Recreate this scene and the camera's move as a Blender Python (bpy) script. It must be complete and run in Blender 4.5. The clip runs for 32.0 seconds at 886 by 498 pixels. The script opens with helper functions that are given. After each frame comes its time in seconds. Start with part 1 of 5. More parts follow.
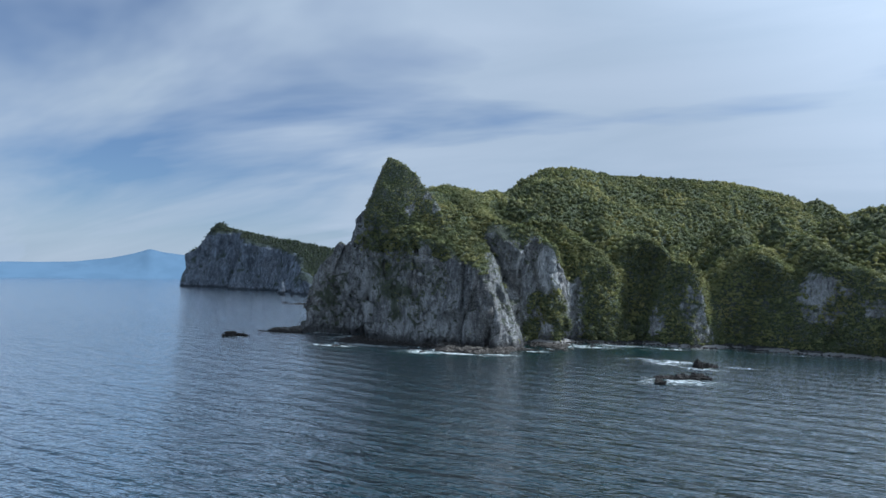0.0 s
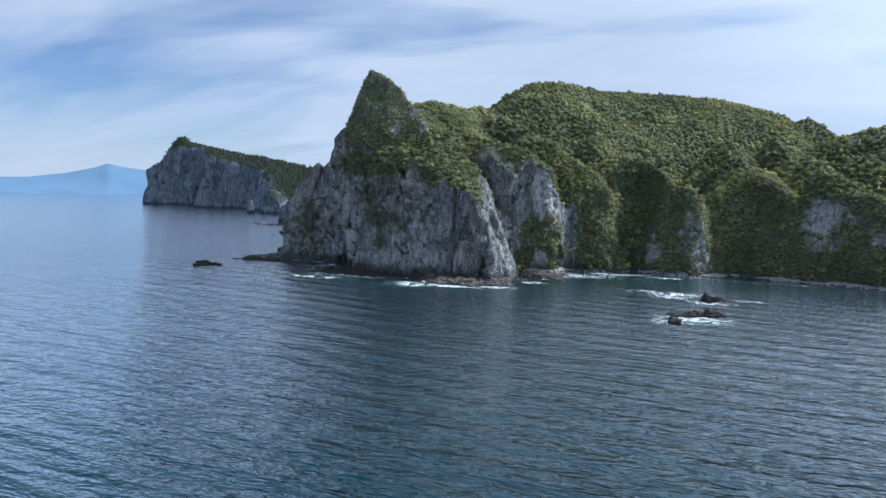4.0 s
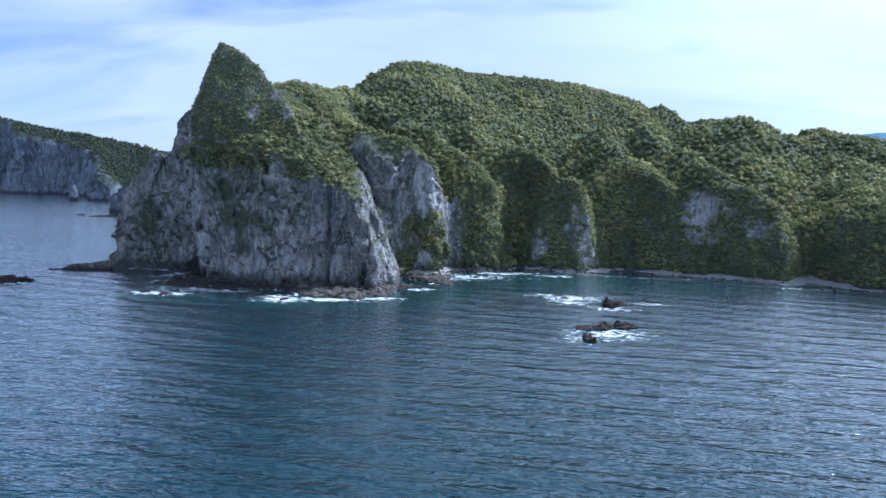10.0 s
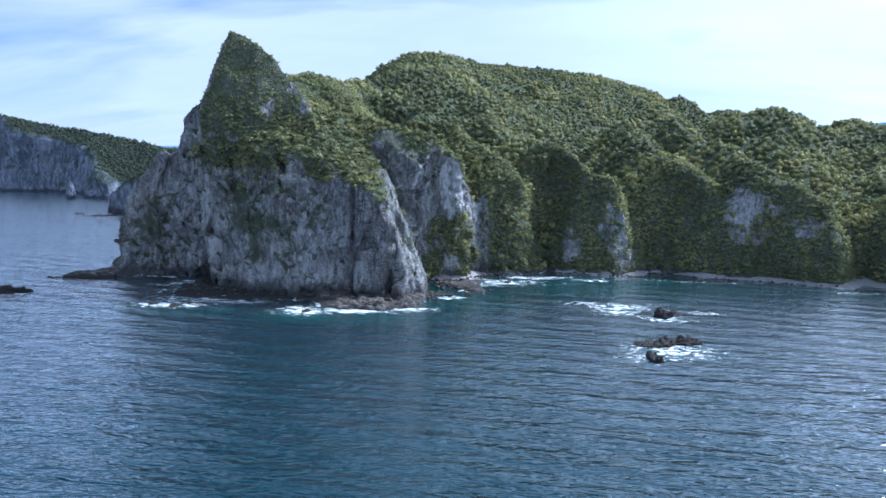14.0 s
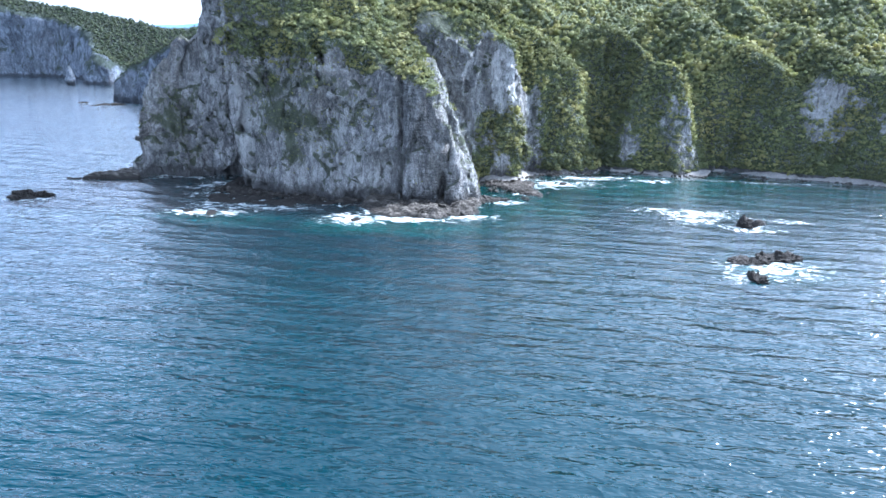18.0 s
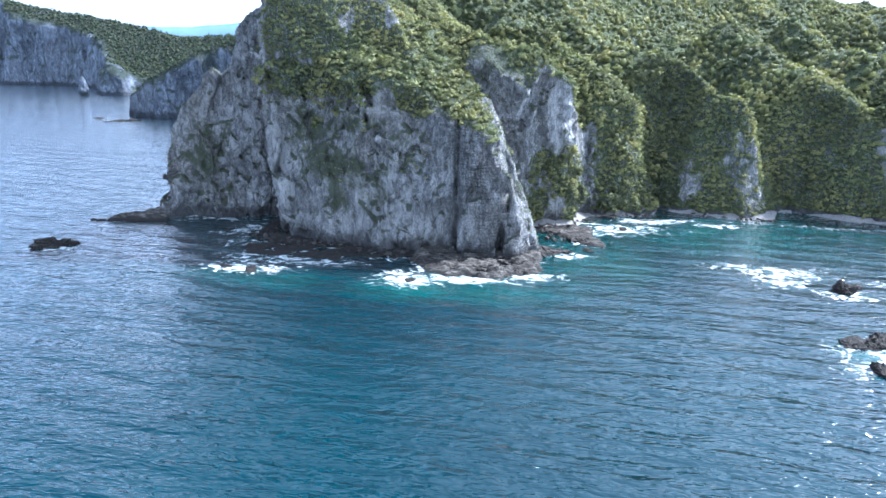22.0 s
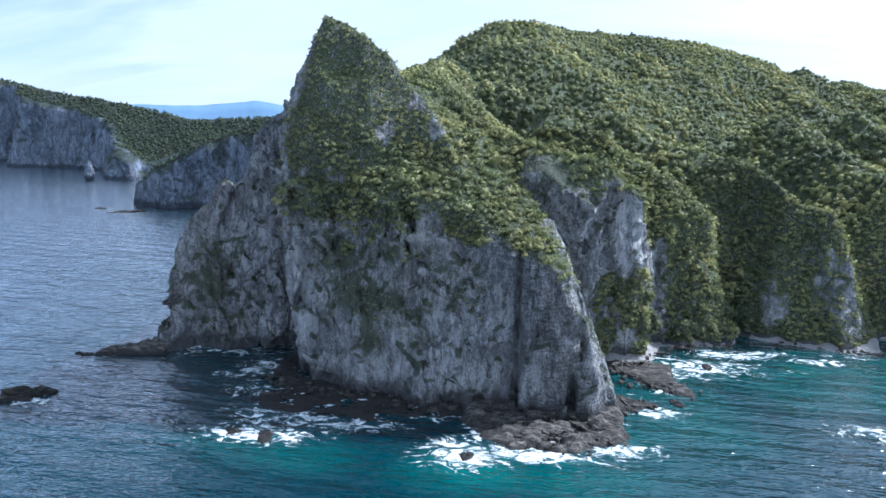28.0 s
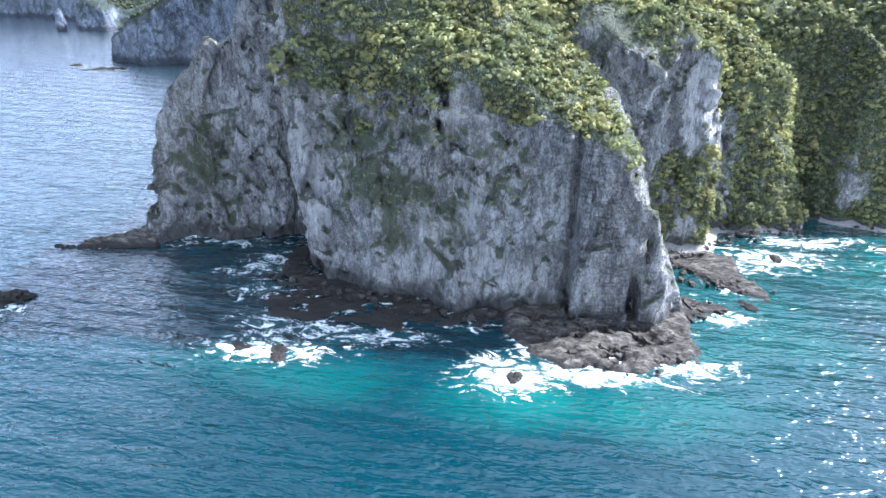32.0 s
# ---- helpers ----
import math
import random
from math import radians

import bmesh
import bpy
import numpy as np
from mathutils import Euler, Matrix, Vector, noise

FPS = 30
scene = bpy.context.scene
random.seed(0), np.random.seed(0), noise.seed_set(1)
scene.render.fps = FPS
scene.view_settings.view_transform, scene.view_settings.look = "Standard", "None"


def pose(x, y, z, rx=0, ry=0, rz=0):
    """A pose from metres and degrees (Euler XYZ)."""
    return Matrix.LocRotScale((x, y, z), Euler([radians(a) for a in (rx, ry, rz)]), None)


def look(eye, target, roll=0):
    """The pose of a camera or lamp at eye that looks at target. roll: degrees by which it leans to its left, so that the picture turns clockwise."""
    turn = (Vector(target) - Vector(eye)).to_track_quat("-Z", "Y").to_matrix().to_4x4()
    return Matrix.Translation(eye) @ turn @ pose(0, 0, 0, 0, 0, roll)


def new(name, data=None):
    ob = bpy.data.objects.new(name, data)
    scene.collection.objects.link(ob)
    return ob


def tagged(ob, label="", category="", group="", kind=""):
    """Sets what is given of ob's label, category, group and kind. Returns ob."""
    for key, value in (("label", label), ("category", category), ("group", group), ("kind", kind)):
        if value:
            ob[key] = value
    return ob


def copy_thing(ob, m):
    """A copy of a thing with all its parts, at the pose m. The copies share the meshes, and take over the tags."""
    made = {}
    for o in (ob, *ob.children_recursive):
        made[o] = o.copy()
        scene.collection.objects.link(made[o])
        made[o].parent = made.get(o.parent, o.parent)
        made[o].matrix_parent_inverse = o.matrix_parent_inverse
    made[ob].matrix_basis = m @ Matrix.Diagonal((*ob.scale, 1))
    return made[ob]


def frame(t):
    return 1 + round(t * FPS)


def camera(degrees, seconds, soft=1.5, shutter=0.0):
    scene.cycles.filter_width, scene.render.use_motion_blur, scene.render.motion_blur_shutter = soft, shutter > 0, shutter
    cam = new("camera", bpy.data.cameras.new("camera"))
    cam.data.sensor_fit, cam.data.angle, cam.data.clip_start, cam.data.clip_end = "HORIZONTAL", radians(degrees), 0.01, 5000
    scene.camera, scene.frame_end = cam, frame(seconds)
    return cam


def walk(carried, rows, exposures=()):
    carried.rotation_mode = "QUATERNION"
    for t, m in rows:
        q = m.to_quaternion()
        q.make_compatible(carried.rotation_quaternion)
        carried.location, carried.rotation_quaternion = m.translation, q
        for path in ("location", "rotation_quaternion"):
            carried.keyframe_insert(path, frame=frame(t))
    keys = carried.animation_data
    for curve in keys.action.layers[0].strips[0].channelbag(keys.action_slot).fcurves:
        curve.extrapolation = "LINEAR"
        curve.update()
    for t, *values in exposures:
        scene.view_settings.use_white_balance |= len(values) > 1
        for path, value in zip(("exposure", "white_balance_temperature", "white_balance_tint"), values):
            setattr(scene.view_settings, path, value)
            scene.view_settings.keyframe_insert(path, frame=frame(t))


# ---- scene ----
cam = camera(70.0, 32.0)

PATH = [
    (0, (108.91, -113.42, 58.50), (68.03, -22.23, 62.22), 0.71),
    (0.5, (106.58, -110.13, 59.52), (65.61, -18.98, 63.22), 0.74),
    (1, (103.90, -106.87, 60.50), (62.92, -15.72, 64.27), 0.77),
    (1.5, (100.87, -103.63, 61.43), (60.23, -12.34, 65.23), 0.78),
    (2, (97.46, -100.41, 62.35), (57.45, -8.85, 66.26), 0.78),
    (2.5, (93.67, -97.23, 63.29), (54.49, -5.31, 67.25), 0.78),
    (3, (89.52, -94.08, 64.28), (51.24, -1.76, 67.78), 0.76),
    (3.5, (85.05, -90.96, 65.35), (47.75, 1.70, 60.45), 0.74),
    (5.5, (67.21, -78.24, 69.94), (35.93, 15.85, 56.88), 0.61),
    (6, (63.74, -74.74, 70.92), (35.44, 20.27, 57.79), 0.58),
    (6.5, (60.88, -71.02, 71.81), (35.28, 24.76, 58.73), 0.57),
    (7, (58.56, -67.09, 72.63), (35.47, 29.33, 59.54), 0.57),
    (7.5, (56.67, -62.95, 73.47), (36.10, 34.03, 60.35), 0.58),
    (8, (55.05, -58.65, 74.39), (36.75, 38.79, 61.32), 0.60),
    (8.5, (53.54, -54.25, 75.41), (37.50, 43.58, 62.34), 0.63),
    (9, (51.99, -49.83, 76.52), (37.94, 48.31, 63.44), 0.65),
    (9.5, (50.29, -45.45, 77.66), (36.38, 52.71, 64.60), 0.65),
    (10, (48.35, -41.20, 78.74), (34.49, 56.98, 65.72), 0.64),
    (10.5, (46.15, -37.11, 79.71), (32.31, 61.07, 66.71), 0.60),
    (11, (43.66, -33.22, 80.51), (29.84, 64.95, 67.43), 0.55),
    (11.5, (40.87, -29.53, 81.10), (27.11, 68.65, 68.01), 0.48),
    (12, (37.80, -26.02, 81.51), (24.10, 72.16, 68.34), 0.41),
    (12.5, (34.47, -22.66, 81.74), (20.85, 75.52, 68.49), 0.34),
    (13, (30.91, -19.41, 81.85), (17.40, 78.77, 68.47), 0.29),
    (13.5, (27.16, -16.24, 81.88), (13.70, 81.94, 68.47), 0.24),
    (15.5, (11.01, -3.66, 81.95), (-2.07, 93.77, 63.59), 0.15),
    (16, (6.89, -0.39, 82.17), (-6.06, 96.96, 63.30), 0.14),
    (16.5, (2.80, 2.97, 82.60), (-9.75, 97.99, 54.07), 0.12),
    (17, (-1.25, 6.43, 83.32), (-13.54, 100.48, 51.65), 0.11),
    (17.5, (-5.28, 9.96, 84.40), (-17.97, 103.92, 52.63), 0.10),
    (18, (-9.30, 13.57, 85.88), (-22.70, 107.46, 54.17), 0.09),
    (18.5, (-13.33, 17.26, 87.73), (-27.22, 111.12, 56.15), 0.10),
    (19, (-17.38, 21.01, 89.87), (-31.43, 114.89, 58.39), 0.12),
    (19.5, (-21.43, 24.83, 92.20), (-35.47, 118.73, 60.80), 0.14),
    (20, (-25.45, 28.70, 94.62), (-39.43, 122.62, 63.24), 0.16),
    (20.5, (-29.38, 32.61, 97.09), (-43.37, 126.48, 65.60), 0.18),
    (21, (-33.17, 36.54, 99.61), (-47.29, 130.37, 68.05), 0.19),
    (21.5, (-36.74, 40.47, 102.17), (-50.92, 134.25, 70.49), 0.19),
    (22, (-40.06, 44.38, 104.76), (-54.29, 138.11, 72.93), 0.18),
    (22.5, (-43.14, 48.29, 107.33), (-57.24, 140.22, 70.58), 0.16),
    (23, (-46.02, 52.23, 109.79), (-59.35, 139.13, 62.14), 0.14),
    (23.5, (-48.76, 56.25, 112.05), (-61.68, 140.09, 59.10), 0.12),
    (24, (-51.39, 60.41, 114.04), (-64.38, 144.48, 61.47), 0.09),
    (24.5, (-53.96, 64.80, 115.74), (-66.97, 148.87, 63.18), 0.07),
    (25, (-56.49, 69.47, 117.17), (-69.52, 153.32, 64.26), 0.06),
    (25.5, (-59.02, 74.45, 118.36), (-72.48, 160.84, 69.84), 0.05),
    (26, (-61.54, 79.70, 119.29), (-75.73, 170.40, 79.64), 0.05),
    (26.5, (-64.04, 85.18, 119.96), (-78.61, 178.72, 87.74), 0.06),
    (28.5, (-73.87, 108.26, 120.68), (-89.09, 204.91, 100.02), -0.00),
    (29, (-76.35, 114.05, 120.60), (-91.40, 209.32, 94.20), -0.04),
    (29.5, (-78.85, 119.76, 120.47), (-93.51, 212.52, 86.12), -0.10),
    (30, (-81.38, 125.38, 120.33), (-96.08, 218.09, 85.85), -0.15),
    (30.5, (-83.93, 130.89, 120.18), (-98.64, 223.57, 85.62), -0.21),
    (31, (-86.52, 136.27, 120.04), (-101.20, 228.95, 85.48), -0.27),
    (31.5, (-89.13, 141.49, 119.91), (-103.67, 233.64, 83.90), -0.33),
    (32, (-91.78, 146.55, 119.78), (-105.82, 235.73, 76.76), -0.39),
]
EXPOSURE = [  # seconds, stops, kelvin, tint
    (0, 0.13, 5380, 9), (3, 0.18, 5380, 9), (3.5, 0.33, 5380, 11), (5.5, 0.70, 5130, 14), (9, 0.75, 4970, 15), (13, 0.80, 4920, 15.5), (15.5, 0.98, 4950, 15),
    (16.0, 1.12, 4870, 14), (16.6, 1.98, 5180, 14.5), (17.2, 1.98, 5160, 14.5), (18, 1.85, 5170, 14.5), (19, 1.80, 5140, 14.5), (22, 1.80, 5140, 14.5), (23, 1.82, 5440, 15.5), (25, 2.00, 5490, 16.5), (26, 2.20, 5490, 17),
    (26.5, 2.20, 5290, 15), (28.5, 0.90, 5090, 14), (29, 1.50, 4990, 15), (29.6, 2.15, 5190, 15.5), (31, 2.05, 5310, 16), (32, 2.15, 5470, 16.5)]
walk(cam, [(t, look(eye, target, roll)) for t, eye, target, roll in PATH], EXPOSURE)

# ---------------------------------------------------------------- world, sun
SUN_AZ, SUN_EL = radians(61), radians(46)  # clockwise from +y, above the horizon
world = bpy.data.worlds.new("world")
scene.world = world
world.use_nodes = True


def link(tree, a, b):
    tree.links.new(a, b)


def node(tree, kind, **sets):
    n = tree.nodes.new(kind)
    for k, v in sets.items():
        if k == "inputs":
            for name, value in v.items():
                n.inputs[name].default_value = value
        else:
            setattr(n, k, v)
    return n


def blend(t, fac, a, b, mode="MIX"):
    m = node(t, "ShaderNodeMixRGB", blend_type=mode)
    for i, v in enumerate((fac, a, b)):
        if isinstance(v, (int, float)):
            m.inputs[i].default_value = v
        elif isinstance(v, tuple):
            m.inputs[i].default_value = (*v, 1)
        else:
            link(t, v, m.inputs[i])
    return m.outputs[0]


def build_sky():
    t = world.node_tree
    t.nodes.clear()
    out = node(t, "ShaderNodeOutputWorld")
    sky = node(t, "ShaderNodeTexSky", sky_type="NISHITA", sun_disc=False, sun_elevation=SUN_EL, sun_rotation=SUN_AZ,
               altitude=50, air_density=1.0, dust_density=0.6, ozone_density=1.5)
    bg = node(t, "ShaderNodeBackground", inputs={"Strength": 0.066})
    co = node(t, "ShaderNodeTexCoord")
    sep = node(t, "ShaderNodeSeparateXYZ")
    link(t, co.outputs["Generated"], sep.inputs[0])
    # cloud sheet: directions spread on a plane overhead
    den = node(t, "ShaderNodeMath", operation="ADD", inputs={1: 0.22})
    absz = node(t, "ShaderNodeMath", operation="ABSOLUTE")
    link(t, sep.outputs["Z"], absz.inputs[0])
    above = node(t, "ShaderNodeCombineXYZ")  # the sky goes on below the horizon
    link(t, sep.outputs["X"], above.inputs[0]), link(t, sep.outputs["Y"], above.inputs[1]), link(t, absz.outputs[0], above.inputs[2])
    link(t, above.outputs[0], sky.inputs["Vector"])
    link(t, absz.outputs[0], den.inputs[0])
    dx = node(t, "ShaderNodeMath", operation="DIVIDE")
    dy = node(t, "ShaderNodeMath", operation="DIVIDE")
    link(t, sep.outputs["X"], dx.inputs[0]), link(t, den.outputs[0], dx.inputs[1])
    link(t, sep.outputs["Y"], dy.inputs[0]), link(t, den.outputs[0], dy.inputs[1])
    com = node(t, "ShaderNodeCombineXYZ")
    link(t, dx.outputs[0], com.inputs[0]), link(t, dy.outputs[0], com.inputs[1])
    mp = node(t, "ShaderNodeMapping")
    mp.inputs["Rotation"].default_value = (0, 0, radians(28))
    mp.inputs["Scale"].default_value = (0.55, 1.25, 1)
    mp.inputs["Location"].default_value = (0.75, 0.3, 0)
    link(t, com.outputs[0], mp.inputs[0])
    n1 = node(t, "ShaderNodeTexNoise", inputs={"Scale": 0.9, "Detail": 5.0, "Roughness": 0.5, "Distortion": 0.5})
    link(t, mp.outputs[0], n1.inputs["Vector"])
    r1 = node(t, "ShaderNodeMapRange", inputs={"From Min": 0.32, "From Max": 0.50, "To Min": 0.12, "To Max": 0.96})
    west = node(t, "ShaderNodeMath", operation="MULTIPLY_ADD", inputs={1: 0.11, 2: 0.035})
    link(t, sep.outputs["X"], west.inputs[0])
    veil = node(t, "ShaderNodeMath", operation="ADD")
    link(t, n1.outputs["Fac"], veil.inputs[0]), link(t, west.outputs[0], veil.inputs[1])
    link(t, veil.outputs[0], r1.inputs[0])
    n2 = node(t, "ShaderNodeTexNoise", inputs={"Scale": 1.7, "Detail": 6.0, "Roughness": 0.5, "Distortion": 0.8})
    link(t, mp.outputs[0], n2.inputs["Vector"])
    tone = node(t, "ShaderNodeValToRGB")
    tone.color_ramp.elements[0].position, tone.color_ramp.elements[0].color = 0.3, (6.2, 6.9, 7.4, 1)
    tone.color_ramp.elements[1].position, tone.color_ramp.elements[1].color = 0.75, (7.4, 7.9, 8.3, 1)
    link(t, n2.outputs["Fac"], tone.inputs[0])
    dot = node(t, "ShaderNodeVectorMath", operation="DOT_PRODUCT")
    dot.inputs[1].default_value = (math.sin(SUN_AZ) * math.cos(SUN_EL), math.cos(SUN_AZ) * math.cos(SUN_EL), math.sin(SUN_EL))
    link(t, co.outputs["Generated"], dot.inputs[0])
    near_sun = node(t, "ShaderNodeMapRange", interpolation_type="SMOOTHSTEP", inputs={"From Min": 0.4, "From Max": 1.0, "To Min": 1.0, "To Max": 2.1})
    link(t, dot.outputs["Value"], near_sun.inputs[0])
    lit = node(t, "ShaderNodeVectorMath", operation="SCALE")
    thick = node(t, "ShaderNodeMapRange", interpolation_type="SMOOTHSTEP", inputs={"From Min": 0.25, "From Max": 0.8, "To Min": 1.0, "To Max": 1.25})
    link(t, absz.outputs[0], thick.inputs[0])
    gain = node(t, "ShaderNodeMath", operation="MULTIPLY")
    link(t, thick.outputs[0], gain.inputs[0]), link(t, near_sun.outputs[0], gain.inputs[1])
    link(t, tone.outputs[0], lit.inputs[0]), link(t, gain.outputs[0], lit.inputs["Scale"])
    mix = node(t, "ShaderNodeMixRGB")
    high = node(t, "ShaderNodeMapRange", interpolation_type="SMOOTHSTEP", inputs={"From Min": 0.5, "From Max": 0.95, "To Min": 1.0, "To Max": 0.75})
    link(t, absz.outputs[0], high.inputs[0])
    cover = node(t, "ShaderNodeMath", operation="MULTIPLY")
    low = node(t, "ShaderNodeMapRange", interpolation_type="SMOOTHSTEP", inputs={"From Min": 0.02, "From Max": 0.14, "To Min": 0.82, "To Max": 0.0})
    link(t, absz.outputs[0], low.inputs[0])
    most = node(t, "ShaderNodeMath", operation="MAXIMUM")
    link(t, r1.outputs[0], most.inputs[0]), link(t, low.outputs[0], most.inputs[1])
    link(t, most.outputs[0], cover.inputs[0]), link(t, high.outputs[0], cover.inputs[1])
    link(t, cover.outputs[0], mix.inputs[0]), link(t, blend(t, 1.0, sky.outputs[0], (0.84, 0.95, 1.09), "MULTIPLY"), mix.inputs[1]), link(t, lit.outputs[0], mix.inputs[2])
    link(t, mix.outputs[0], bg.inputs["Color"])
    link(t, bg.outputs[0], out.inputs[0])


build_sky()
sun = new("sun", bpy.data.lights.new("sun", "SUN"))
sun.data.energy, sun.data.angle, sun.data.color = 5.0, radians(2.5), (1.0, 0.93, 0.82)
sun_from = Vector((math.sin(SUN_AZ) * math.cos(SUN_EL), math.cos(SUN_AZ) * math.cos(SUN_EL), math.sin(SUN_EL)))
sun.matrix_world = look(sun_from * 900, (0, 0, 0))


# ---------------------------------------------------------------- numeric helpers
LATTICE = np.random.RandomState(7).rand(64, 64, 64).astype(np.float32)


def vnoise(x, y, z):
    """Smooth value noise between -1 and 1 on arrays of one shape."""
    out = 0.0
    xi, yi, zi = np.floor(x), np.floor(y), np.floor(z)
    fx, fy, fz = (x - xi), (y - yi), (z - zi)
    fx, fy, fz = fx * fx * (3 - 2 * fx), fy * fy * (3 - 2 * fy), fz * fz * (3 - 2 * fz)
    xi, yi, zi = xi.astype(np.int64) & 63, yi.astype(np.int64) & 63, zi.astype(np.int64) & 63
    for a in (0, 1):
        wx = fx if a else 1 - fx
        for b in (0, 1):
            wy = fy if b else 1 - fy
            for c in (0, 1):
                wz = fz if c else 1 - fz
                out = out + wx * wy * wz * LATTICE[(xi + a) & 63, (yi + b) & 63, (zi + c) & 63]
    return out * 2 - 1


def fbm2(x, y, size, octaves=4, seed=0.0):
    out, amp, total = 0.0, 1.0, 0.0
    for k in range(octaves):
        out = out + amp * vnoise(x / size + 7.3 * k + seed, y / size - 3.1 * k + seed, np.full_like(x, seed + 1.7 * k))
        total += amp
        amp, size = amp * 0.5, size * 0.5
    return out / total


def polygon_distance(px, py, poly):
    """Signed distance to a closed outline, negative inside."""
    best = np.full(px.shape, 1e18)
    inside = np.zeros(px.shape, bool)
    n = len(poly)
    for i in range(n):
        (ax, ay), (bx, by) = poly[i], poly[(i + 1) % n]
        ex, ey = bx - ax, by - ay
        k = np.clip(((px - ax) * ex + (py - ay) * ey) / (ex * ex + ey * ey), 0, 1)
        best = np.minimum(best, (px - ax - k * ex) ** 2 + (py - ay - k * ey) ** 2)
        cross = ((ay > py) != (by > py)) & (px < ex * (py - ay) / (ey if ey else 1e-9) + ax)
        inside ^= cross
    d = np.sqrt(best)
    return np.where(inside, -d, d)


def ridge_height(px, py, line, slope, round_off):
    """Tent under a ridge line of (x, y, z) points."""
    out = np.full(px.shape, -500.0)
    for (ax, ay, az), (bx, by, bz) in zip(line[:-1], line[1:]):
        ex, ey = bx - ax, by - ay
        k = np.clip(((px - ax) * ex + (py - ay) * ey) / (ex * ex + ey * ey), 0, 1)
        d = np.sqrt((px - ax - k * ex) ** 2 + (py - ay - k * ey) ** 2 + round_off ** 2) - round_off
        out = np.maximum(out, az + k * (bz - az) - slope * d)
    return out


def soft_max(a, b, k):
    h = np.clip(0.5 + 0.5 * (a - b) / k, 0, 1)
    return b + (a - b) * h + k * h * (1 - h)


def surface_nets(d, origin, step):
    """Vertices and quads of the surface d = 0 in a grid of distances."""
    s = d < 0
    nx, ny, nz = d.shape
    mixed = np.zeros((nx - 1, ny - 1, nz - 1), np.int8)
    for a in (0, 1):
        for b in (0, 1):
            for c in (0, 1):
                mixed += s[a:nx - 1 + a, b:ny - 1 + b, c:nz - 1 + c]
    cells = np.argwhere((mixed > 0) & (mixed < 8))
    ids = np.full(mixed.shape, -1, np.int64)
    ids[cells[:, 0], cells[:, 1], cells[:, 2]] = np.arange(len(cells))
    corner = [(a, b, c) for a in (0, 1) for b in (0, 1) for c in (0, 1)]
    vals = np.stack([d[cells[:, 0] + a, cells[:, 1] + b, cells[:, 2] + c] for a, b, c in corner], 1)
    total, count = np.zeros((len(cells), 3)), np.zeros(len(cells))
    for i in range(8):
        for j in range(i + 1, 8):
            if sum(abs(p - q) for p, q in zip(corner[i], corner[j])) != 1:
                continue
            u, v = vals[:, i], vals[:, j]
            cut = (u < 0) != (v < 0)
            k = np.where(cut, u / np.where(cut, u - v, 1), 0)[:, None]
            p = np.array(corner[i]) * (1 - k) + np.array(corner[j]) * k
            total += np.where(cut[:, None], p, 0)
            count += cut
    verts = (cells + total / count[:, None]) * step + np.array(origin)
    quads = []
    for axis in range(3):
        lo = [slice(None)] * 3
        hi = [slice(None)] * 3
        lo[axis], hi[axis] = slice(0, -1), slice(1, None)
        e = np.argwhere(s[tuple(lo)] != s[tuple(hi)])
        u, v = (axis + 1) % 3, (axis + 2) % 3
        ok = (e[:, u] > 0) & (e[:, v] > 0) & (e[:, u] < d.shape[u] - 1) & (e[:, v] < d.shape[v] - 1)
        e = e[ok]
        ring = []
        for du, dv in ((-1, -1), (0, -1), (0, 0), (-1, 0)):
            c = e.copy()
            c[:, u] += du
            c[:, v] += dv
            ring.append(ids[c[:, 0], c[:, 1], c[:, 2]])
        q = np.stack(ring, 1)
        flip = ~s[e[:, 0], e[:, 1], e[:, 2]]
        q[flip] = q[flip][:, ::-1]
        quads.append(q)
    return verts, np.concatenate(quads)


def mesh_from(name, verts, faces, smooth=True, attrs=None):
    """A mesh from arrays; faces all of one size."""
    me = bpy.data.meshes.new(name)
    n, k = faces.shape
    me.vertices.add(len(verts))
    me.vertices.foreach_set("co", np.ascontiguousarray(verts, np.float32).ravel())
    me.loops.add(n * k)
    me.loops.foreach_set("vertex_index", np.ascontiguousarray(faces, np.int32).ravel())
    me.polygons.add(n)
    me.polygons.foreach_set("loop_start", np.arange(0, n * k, k, dtype=np.int32))
    me.update(calc_edges=True)
    me.polygons.foreach_set("use_smooth", np.full(n, smooth))
    for key, values in (attrs or {}).items():
        a = me.attributes.new(key, "FLOAT" if np.ndim(values) == 1 else "FLOAT_VECTOR", "POINT")
        a.data.foreach_set("value" if np.ndim(values) == 1 else "vector", np.ascontiguousarray(values, np.float32).ravel())
    me.validate()
    return me


def used_only(verts, faces, attrs):
    keep = np.unique(faces)
    remap = np.full(len(verts), -1, np.int64)
    remap[keep] = np.arange(len(keep))
    return verts[keep], remap[faces], {k: v[keep] for k, v in attrs.items()}


def part(name, me, mat, parent=None, label=""):
    ob = new(name, me)
    if mat:
        me.materials.clear()
        me.materials.append(mat)
    if parent:
        ob.parent = parent
    if label:
        ob["label"] = label
    return ob


# ---------------------------------------------------------------- materials
def material(name):
    m = bpy.data.materials.new(name)
    m.use_nodes = True
    t = m.node_tree
    t.nodes.clear()
    out = node(t, "ShaderNodeOutputMaterial")
    p = node(t, "ShaderNodeBsdfPrincipled")
    link(t, p.outputs[0], out.inputs[0])
    return m, t, p


